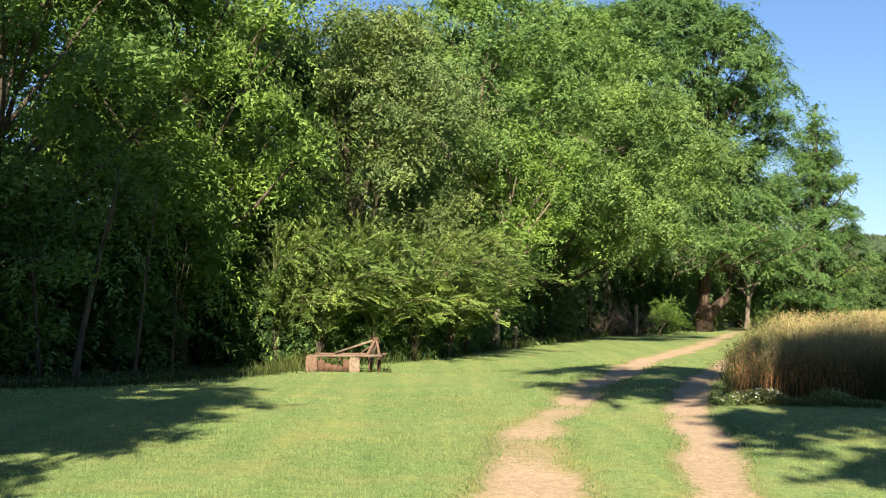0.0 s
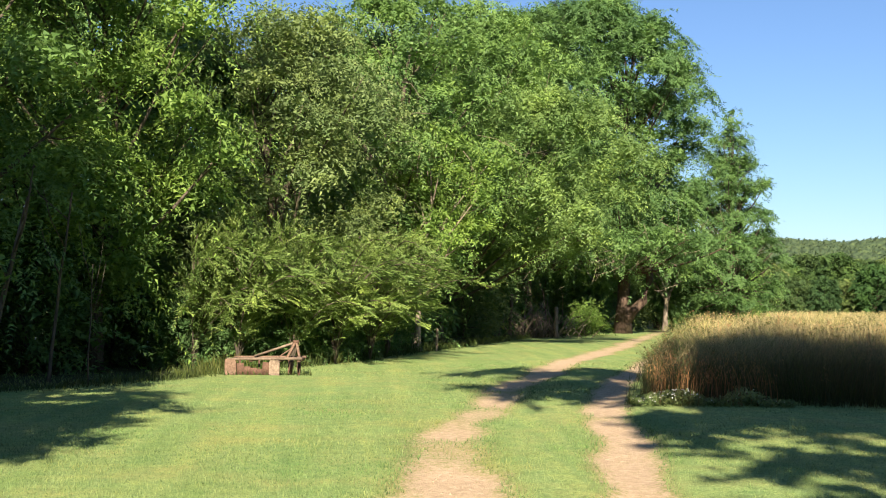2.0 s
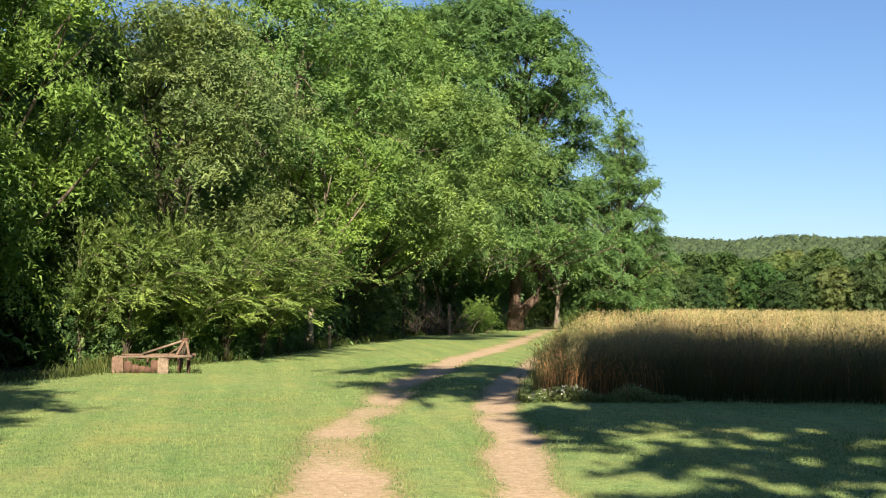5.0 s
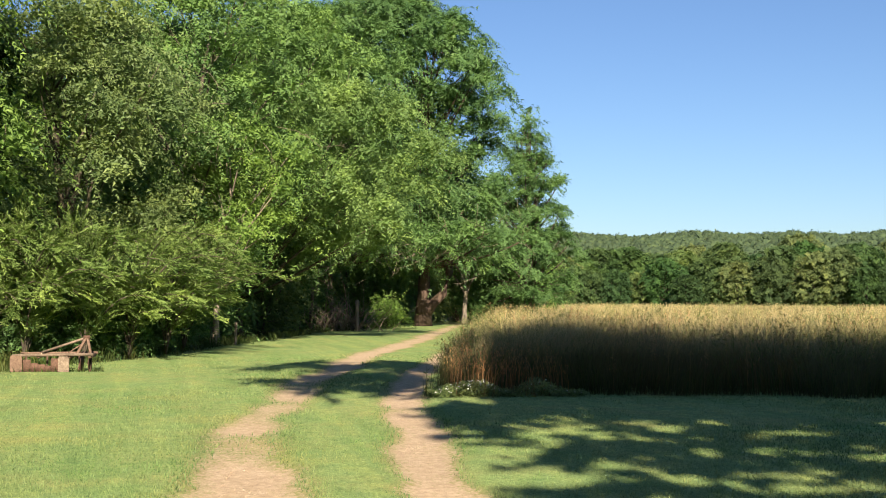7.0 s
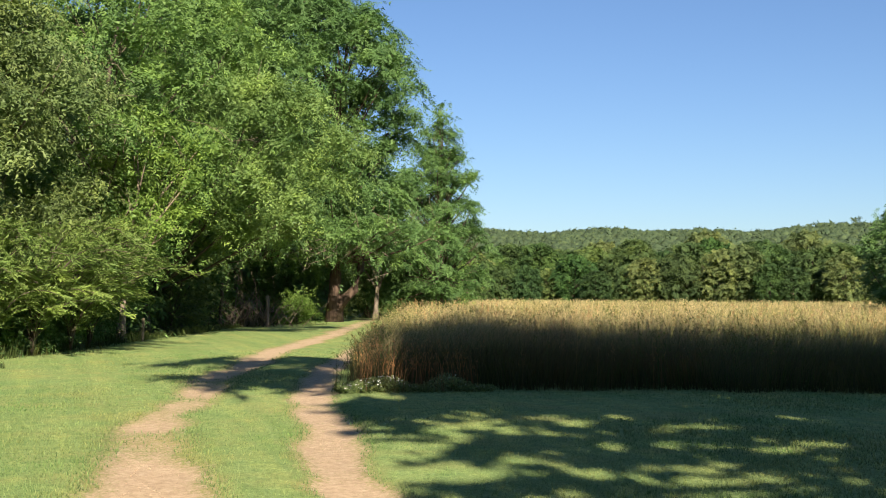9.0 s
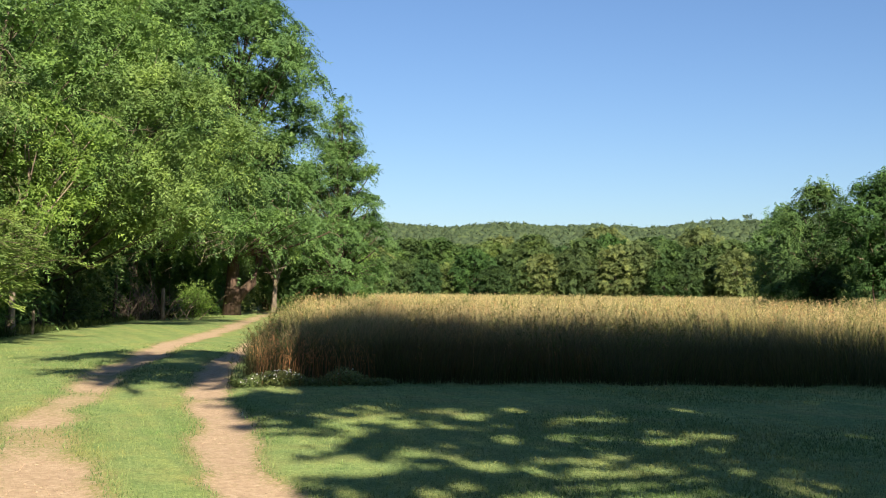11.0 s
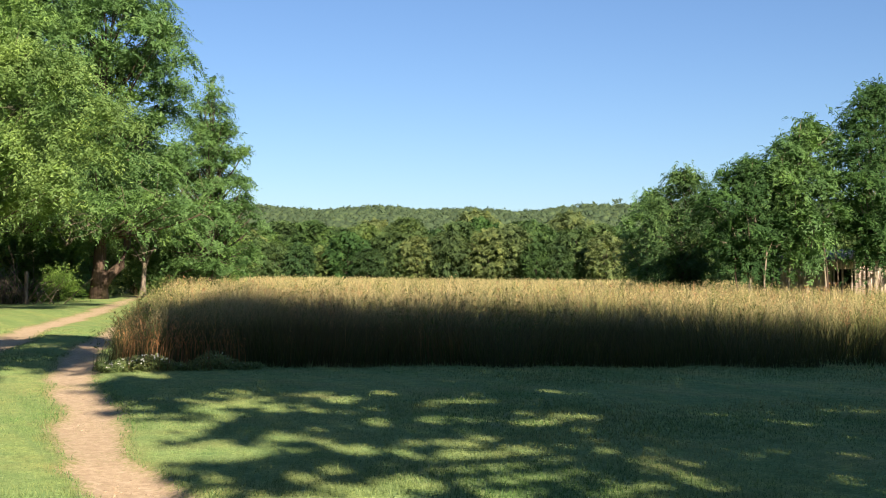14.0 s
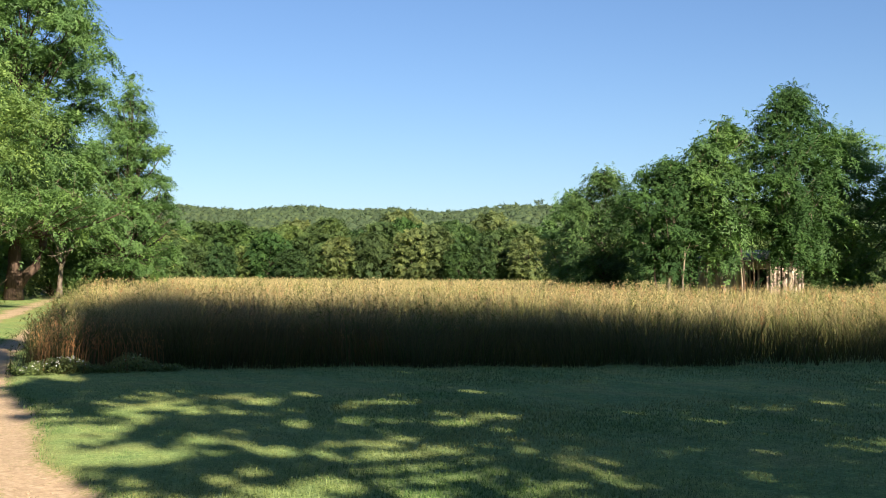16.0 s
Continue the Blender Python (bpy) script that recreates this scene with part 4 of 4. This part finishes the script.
def shade_row():
    """A close row of yard trees: full tops, thin and gappy lower boughs that let flecks of sun through."""
    rng = np.random.default_rng(88)
    n = 165000
    p = np.column_stack([-0.6 + 16.6 * rng.random(n), -8.5 + 5 * rng.random(n), 2.5 + 18.0 * rng.random(n)])
    # slide each point along the sunlight into the row's middle plane
    k = (-6 - p[:, 1]) / sun_way.y
    u, w = p[:, 0] + sun_way.x * k, p[:, 2] + sun_way.z * k
    top = np.interp(u, (-0.2, 1.5, 2.1, 3.2, 4.6, 6.0, 7.8, 11.0, 13.0, 13.7, 16.0), (11.6, 12.0, 15.4, 18.0, 19.0, 17.4, 15.8, 14.6, 13.2, 12.4, 11.6)) + 0.8 * (value_noise(u, w, 61, 0.5) - 0.5)
    high = np.interp(w, (8.6, 9.6, 11.0, 11.7), (0.0, 0.1, 0.4, 1.0))
    low = np.interp(u, (0.0, 0.5, 2.0, 3.2, 4.6, 6.5, 16.0), (0.0, 0.42, 0.48, 0.54, 0.65, 0.71, 0.7))
    full = np.interp(u + 1.2 * (value_noise(u, w * 2, 65, 0.6) - 0.5), (0.1, 0.7), (0.3, 1)) * (low * (1 - high) + 0.95 * high)
    gap = 0.32 * value_noise(u, w * 2.6, 62, 1.0) + 0.36 * value_noise(u, w * 2.6, 63, 0.36) + 0.32 * value_noise(u, w * 2.4, 64, 0.17)
    p = p[(w < top) & (gap < full) & (p[:, 2] > 3.0)]
    stems = np.array((2.4, 6.6, 11.2))
    near = np.abs(p[:, :1] - stems).argmin(1)
    for i, x in enumerate(stems):
        q = p[near == i] - [x, -6, 0]
        root = new("tree")
        root.location = (x, -6, 0)
        tagged(root, "tall close-grown leafy yard tree", "tree", YARD)
        tips = [(*c, 0.3) for c in q[rng.integers(0, len(q), 26)]]
        part("trunk", bough_mesh("trunk", float(q[:, 2].max()) * 0.95, 3, tips, 0.1, MAT["bark"], rng, 0.3), root)
        m = len(q)
        v, f = leaf_cards(q, rng.normal(size=q.shape), rng.normal(size=q.shape) + [0, 0, 0.6], 0.17 + 0.12 * rng.random(m), 0.145)
        part("crown", mesh_from("crown", v, [f], MAT["leaf_mid"]), root)


shade_row()


def lawn_grass():
    """Mown blades, thinning out with distance."""
    rng = np.random.default_rng(3)
    n = 230000
    d = 8.3 * np.exp(rng.random(n) * math.log(34 / 8.3))
    a = np.radians(-24 + 81 * rng.random(n))
    x, y = d * np.sin(a), d * np.cos(a)
    ok = ~in_field(x, y) & (bareness(x, y) + 0.5 * (rng.random(n) - 0.5) < 0.42)
    x, y, d = x[ok], y[ok], d[ok]
    n = len(x)
    h = (0.014 + 0.024 * rng.random(n)) * (0.7 + 0.6 * value_noise(x, y, 14, 0.6))
    w = 0.0033 * d / 9 * (0.7 + 0.6 * rng.random(n))
    b = rng.random(n) * 6.283
    t = rng.random(n) * 6.283
    side = np.column_stack([np.cos(b), np.sin(b), np.zeros(n)]) * w[:, None]
    p = np.column_stack([x, y, np.full(n, -0.012)])
    v = np.empty((n, 3, 3))
    v[:, 0], v[:, 1] = p - side, p + side
    v[:, 2] = p + np.column_stack([np.cos(t) * h * 0.6, np.sin(t) * h * 0.6, h + 0.012])
    me = mesh_from("lawn_grass", v.reshape(-1, 3), [np.arange(n * 3).reshape(-1, 3)], MAT["lawn"])
    tagged(new("lawn_grass", me), "short mown green lawn grass", "grass", kind="stuff")


lawn_grass()


def track_stones():
    """Small stones and clods lying in the wheel ruts."""
    rng = np.random.default_rng(19)
    n = 9000
    x, y = 0.2 + 5.6 * rng.random(n), 7.5 + 22 * rng.random(n) ** 1.5
    ok = bareness(x, y) > 0.55 + 0.4 * rng.random(n)
    x, y = x[ok][:1500], y[ok][:1500]
    lv, lf = LUMP
    h = Heap()
    for a, b in zip(x, y):
        r = 0.003 + 0.008 * rng.random() ** 2.5
        h.put(lv * r * (0.7 + 0.6 * rng.random((len(lv), 1))) * [1.2, 1.0, 0.7] + [a, b, -0.045], lf)
    tagged(new("track_stones", h.mesh("track_stones", MAT["stone"])), "small pale stones and clods on the dirt track", "stones", kind="stuff")


track_stones()


# ---- old farm implement at the lawn's edge ----
def farm_implement():
    root = new("farm_implement")
    root.matrix_world = pose(-2.02, 26.1, 0, 0, 0, -8) @ Matrix.Diagonal((1, 1, 0.86, 1))
    tagged(root, "rusty old tractor implement with a triangular hitch, standing in the grass", "farm implement")

    def bars(name, mat, *ends, label="", w=0.06, hgt=0.07):
        h = Heap()
        for a, b in ends:
            h.beam(a, b, w, hgt)
        return part(name, h.mesh(name, MAT[mat]), root, label)

    bars("front_beam", "rust_pale", ((-0.8, -0.28, 0.4), (0.8, -0.28, 0.43)), w=0.07, hgt=0.06, label="weathered pale front beam")
    bars("rear_beam", "rust", ((-0.78, 0.3, 0.42), (0.78, 0.3, 0.44)), w=0.07, hgt=0.06)
    for x in (-0.74, -0.3, 0.3, 0.72):
        bars("cross_beam", "rust", ((x, -0.28, 0.37), (x, 0.3, 0.39)))
    bars("mast_leg", "rust", ((0.47, -0.24, 0.42), (0.6, 0.0, 0.82)), w=0.05, hgt=0.05)
    bars("mast_leg", "rust", ((0.74, -0.24, 0.42), (0.62, 0.0, 0.82)), w=0.05, hgt=0.05)
    bars("mast_brace", "rust_pale", ((0.62, 0.02, 0.82), (-0.34, 0.27, 0.45)), w=0.05, hgt=0.05, label="long pale sloping brace")
    bars("stay_rod", "rust", ((0.56, 0.0, 0.7), (0.26, -0.1, 0.45)), w=0.025, hgt=0.025)
    h = Heap().tube([(0.55, 0, 0.82), (0.67, 0, 0.82)], [0.05, 0.05], 10)
    part("hitch_pin", h.mesh("hitch_pin", MAT["rust_dark"]), root)
    # worn side plates with cut corners
    for x, w, hh, m, lab in ((-0.72, 0.24, 0.4, "rust", "rust-brown end plate"), (0.22, 0.22, 0.38, "rust_pale", "pale rusted plate")):
        bm = bmesh.new()
        pts = [(-w / 2, 0), (w / 2, 0), (w / 2 * 1.02, hh * 0.8), (w / 2 * 0.8, hh), (-w / 2 * 0.85, hh), (-w / 2, hh * 0.86)]
        low = [bm.verts.new((x + px, -0.33, pz)) for px, pz in pts]
        top = [bm.verts.new((x + px, -0.3, pz)) for px, pz in pts]
        bm.faces.new(low)
        bm.faces.new(top[::-1])
        for i in range(len(pts)):
            bm.faces.new((low[i], top[i], top[(i + 1) % 6], low[(i + 1) % 6]))
        me = bpy.data.meshes.new("end_plate")
        bm.to_mesh(me)
        bm.free()
        me.materials.append(MAT[m])
        part("end_plate", me, root, lab)
    # torn sheet between the plates, coloured dark to stand for the shaded gaps
    h = Heap()
    for x, w, hh in ((-0.52, 0.16, 0.3), (-0.37, 0.14, 0.22), (-0.23, 0.14, 0.19), (-0.1, 0.12, 0.16), (0.03, 0.16, 0.33)):
        h.box((x, -0.26, hh / 2), (w, 0.015, hh), pose(0, 0, 0, 0, 4 * math.sin(x * 40), 0))
    part("torn_sheet", h.mesh("torn_sheet", MAT["rust_dark"]), root, "torn rusty sheet, darkened to stand for shaded gaps")
    for x in (-0.62, -0.2, 0.45, 0.68):
        h = Heap().tube([(x, 0.1, 0.42), (x + 0.01, 0.06, 0.26), (x + 0.02, -0.04, 0.1), (x + 0.03, -0.16, 0.0)], [0.022, 0.022, 0.02, 0.012], 6)
        part("tine", h.mesh("tine", MAT["rust_dark"]), root)
    for x in (0.5, 0.66):
        n = 16
        ang = np.linspace(0, 2 * np.pi, n, endpoint=False)
        rim = np.column_stack([np.full(n, 0.03), np.cos(ang) * 0.2, np.sin(ang) * 0.2])
        v = np.concatenate([rim, rim + [0.008, 0, 0], [[-0.02, 0, 0], [-0.012, 0, 0]]]) + [x, -0.05, 0.2]
        i = np.arange(n)
        j = (i + 1) % n
        me = mesh_from("disc", v, [np.column_stack([i, j, np.full(n, 2 * n)]), np.column_stack([j + n, i + n, np.full(n, 2 * n + 1)]), np.column_stack([j, i, i + n, j + n])], MAT["rust_dark"], True)
        part("disc", me, root)


farm_implement()


# ---- posts, dead wood and saplings at the foot of the woods ----
def post(x, y, height, girth, lean, mat, label, seed):
    rng = np.random.default_rng(seed)
    n = 7
    t = np.linspace(0, 1, n)
    path = np.column_stack([lean * t * height + rng.normal(size=n) * 0.012, rng.normal(size=n) * 0.012, t * (height + 0.2) - 0.2])
    h = Heap().tube(path, girth * (1 - 0.12 * t) * (1 + 0.06 * rng.normal(size=n)), 9)
    ob = new("fence_post", h.mesh("fence_post", MAT[mat], True))
    ob.location = (x, y, 0)
    tagged(ob, label, "fence post", "fence posts")


post(9.2, 57.6, 1.5, 0.1, 0.0, "dry_wood", "weathered grey-brown wooden fence post beside the brush pile", 1)
post(7.15, 59.0, 2.1, 0.09, 0.03, "post_wood", "tall grey wooden post in front of the woods", 2)
post(2.42, 40.2, 0.75, 0.05, 0.06, "dry_wood", "short crooked wooden fence post in weeds", 3)
post(0.7, 39.2, 0.5, 0.07, -0.05, "rust", "low reddish broken fence post in weeds", 4)
post(1.62, 39.6, 0.6, 0.05, 0.0, "dry_wood", "short crooked wooden fence post in weeds", 5)


def brush_pile():
    rng = np.random.default_rng(12)
    root = new("brush_pile")
    root.location = (8.5, 58.2, 0)
    tagged(root, "tangled pile of dry grey-brown branches", "brush pile")
    for i in range(110):
        a = rng.random() * 6.283
        p = np.array([rng.normal() * 0.95, rng.normal() * 0.4, 0.0])
        ln = 0.9 + 1.3 * rng.random()
        e = p + [math.cos(a) * ln * 0.65, math.sin(a) * ln * 0.4, ln * (0.35 + 0.6 * rng.random())]
        mid = (p + e) / 2 + rng.normal(size=3) * 0.16 + [0, 0, 0.15]
        h = Heap().tube(np.array([p, mid, e]), np.array([0.026, 0.019, 0.008]) * (0.5 + 0.9 * rng.random() ** 2), 4)
        part("branch", h.mesh("branch", MAT["dry_wood" if i % 4 else "post_wood"], True), root)


brush_pile()


def sapling(x, y, height, girth, lean, mat, seed):
    rng = np.random.default_rng(seed)
    t = np.linspace(0, 1, 8)
    path = np.column_stack([lean * t ** 1.3 * height, rng.normal(size=8) * 0.03, t * (height + 0.1) - 0.1])
    h = Heap().tube(path, girth * (1 - 0.6 * t), 7)
    for k in (4, 5, 6):
        q = path[k]
        w = rng.normal(size=2) * 0.3
        h.tube(np.array([q, q + [w[0], w[1], 0.5], q + [w[0] * 1.6, w[1] * 1.6, 1.1]]), [girth * 0.4, girth * 0.3, 0.004], 4)
    ob = new("sapling", h.mesh("sapling", MAT[mat], True))
    ob.location = (x, y, 0)
    tagged(ob, "thin bare sapling stem in the shade of the woods", "sapling", "saplings")


for i, (x, y, hh, g, le) in enumerate(((-6.7, 22.2, 3.4, 0.07, 0.2), (-4.95, 22.4, 2.2, 0.02, 0.02), (-7.6, 23.0, 4.0, 0.05, -0.1), (-5.9, 23.4, 3.6, 0.04, 0.1), (9.6, 62.8, 2.4, 0.05, -0.12), (8.2, 62.2, 2.6, 0.05, 0.1))):
    sapling(x, y, hh, g, le, "bark_pale" if i > 4 else "bark", 200 + i)


def edge_weeds():
    """Rank grass and leafy weeds along the foot of the woods and at the field's corner."""
    rng = np.random.default_rng(55)
    line = np.array(((-9.0, 20.2), (-7.2, 20.4), (-5.6, 21.0), (-3.9, 24.0), (-3.0, 26.4), (-1.4, 29.6), (0.2, 34.0), (1.9, 39.4), (3.4, 43.8), (5.6, 50.5), (8.0, 58.0), (10.0, 62.0), (13.0, 67.0)))
    n = 8000
    u = rng.random(n) * (len(line) - 1)
    i = u.astype(int)
    f = (u - i)[:, None]
    p = line[i] * (1 - f) + line[i + 1] * f + rng.normal(size=(n, 2)) * [0.25, 0.35] + [-0.12, 0.35]
    h = (0.08 + 0.32 * rng.random(n) ** 2) * (0.5 + 0.9 * value_noise(p[:, 0], p[:, 1], 3, 1.3))
    h = h * np.clip((p[:, 1] - 19) / 8, 0.35, 1)
    # tufts round the old implement
    m = 220
    p[:m] = np.column_stack([-2.95 + 1.9 * rng.random(m), 25.86 - 0.14 * rng.random(m) + 0.5 * rng.random(m) ** 2])
    h[:m] = (0.03 + 0.16 * rng.random(m) ** 2) * (0.3 + value_noise(p[:m, 0], p[:m, 1], 9, 0.2))
    v, q, t = blades(p[:, 0], p[:, 1], np.zeros(n), h, 0.012 + 0.02 * rng.random(n) * p[:, 1] / 40, 0.2 + 0.5 * rng.random(n), rng)
    hp = Heap().put(v, q, t)
    tagged(new("edge_weeds", hp.mesh("edge_weeds", MAT["field_green"])), "rank green grass along the foot of the woods", "weeds", kind="stuff")
    # the field's corner: leafy weeds, red-brown dock stems, small white flowers
    n = 3200
    x = 4.15 + 2.4 * rng.random(n) ** 1.6
    y = 18.45 - (x - 4.3) * 0.12 + rng.normal(size=n) * 0.16
    tall = 0.06 + 0.24 * value_noise(x, y, 17, 0.45) * np.clip((x - 4.0) * 1.2, 0.3, 1) * np.clip((6.8 - x), 0.3, 1)
    c = np.column_stack([x, y, 0.02 + tall * rng.random(n)])
    v, f = leaf_cards(c, rng.normal(size=c.shape) + [0, 0, 0.8], rng.normal(size=c.shape) + [0, -0.5, 1], 0.06 + 0.04 * rng.random(n), 0.026)
    tagged(new("corner_weeds", mesh_from("corner_weeds", v, [f], MAT["weed"])), "low leafy green weeds at the field's corner", "weeds", kind="stuff")
    m = rng.random(n) < np.where(x < 5.1, 0.09, 0.02)
    c = np.column_stack([x[m], y[m] - 0.08, tall[m] * (0.8 + 0.4 * rng.random(m.sum()))])
    v, f = leaf_cards(c, rng.normal(size=c.shape), [0, -0.5, 1] + rng.normal(size=c.shape) * 0.4, 0.026, 0.026)
    tagged(new("white_flowers", mesh_from("white_flowers", v, [f], MAT["white_petal"])), "small white wildflowers at the field's corner", "flowers", kind="stuff")
    n = 230
    x = 4.45 + 1.9 * rng.random(n) ** 1.5
    y = 18.62 - (x - 4.3) * 0.1 + rng.normal(size=n) * 0.2
    v, q, t = blades(x, y, np.zeros(n), 0.35 + 0.45 * rng.random(n), np.full(n, 0.01), 0.1 + 0.35 * rng.random(n), rng)
    heads = v.reshape(-1, 5, 3)[:, 4].repeat(5, 0) + rng.normal(size=(n * 5, 3)) * [0.012, 0.012, 0.06]
    hv, hf = leaf_cards(heads, rng.normal(size=heads.shape) * 0.4 + [0, 0, 1], rng.normal(size=heads.shape), 0.05, 0.014)
    tagged(new("dock_stems", Heap().put(v, q, t).put(hv, hf).mesh("dock_stems", MAT["dock"])), "dry red-brown dock stems at the field's corner", "weeds", kind="stuff")


edge_weeds()


# ---- pale shed among the trees ----
def shed():
    root = new("shed")
    root.matrix_world = pose(53.6, 52.2, 0, 0, 0, -44)
    tagged(root, "pale weathered board shed with dark openings and a tin roof", "shed")

    def panel(x0, x1, z0, z1, name="wall", mat="shed_board"):
        wall = part(name, Heap().box(((x0 + x1) / 2, 0.06, (z0 + z1) / 2), (x1 - x0, 0.03, z1 - z0)).mesh(name, MAT["shed_dark"]), root)
        x = x0
        while x < x1 - 0.02:
            w = min(0.2, x1 - x)
            part("board", Heap().box((x + w / 2, 0, (z0 + z1) / 2), (w - 0.012, 0.03, z1 - z0)).mesh("board", MAT[mat]), wall)
            x += 0.2
        return wall

    panel(-2.9, 0.0, 0, 2.6)
    panel(1.25, 3.2, 0, 2.6)
    panel(0.0, 1.25, 2.1, 2.6)
    for x in (0.12, 0.6, 1.13):
        part("door_post", Heap().box((x, 0.02, 1.05), (0.11, 0.1, 2.1)).mesh("door_post", MAT["shed_board"]), root)
    for x in (-2.9, 3.2):
        part("side_wall", Heap().box((x, 2.5, 1.3), (0.06, 4.9, 2.6)).mesh("side_wall", MAT["shed_board"]), root)
    part("back_wall", Heap().box((0.15, 4.95, 1.3), (6.0, 0.06, 2.6)).mesh("back_wall", MAT["shed_dark"]), root)
    h = Heap()
    for i in range(30):
        x = -3.2 + 6.7 * i / 30
        h.box((x + 0.1, 2.45, 3.0 + 0.012 * (i % 2)), (0.23, 5.7, 0.02), pose(0, 0, 0, 7, 0, 0))
    part("roof", h.mesh("roof", MAT["tin"]), root, "rust-stained ribbed tin roof")


shed()
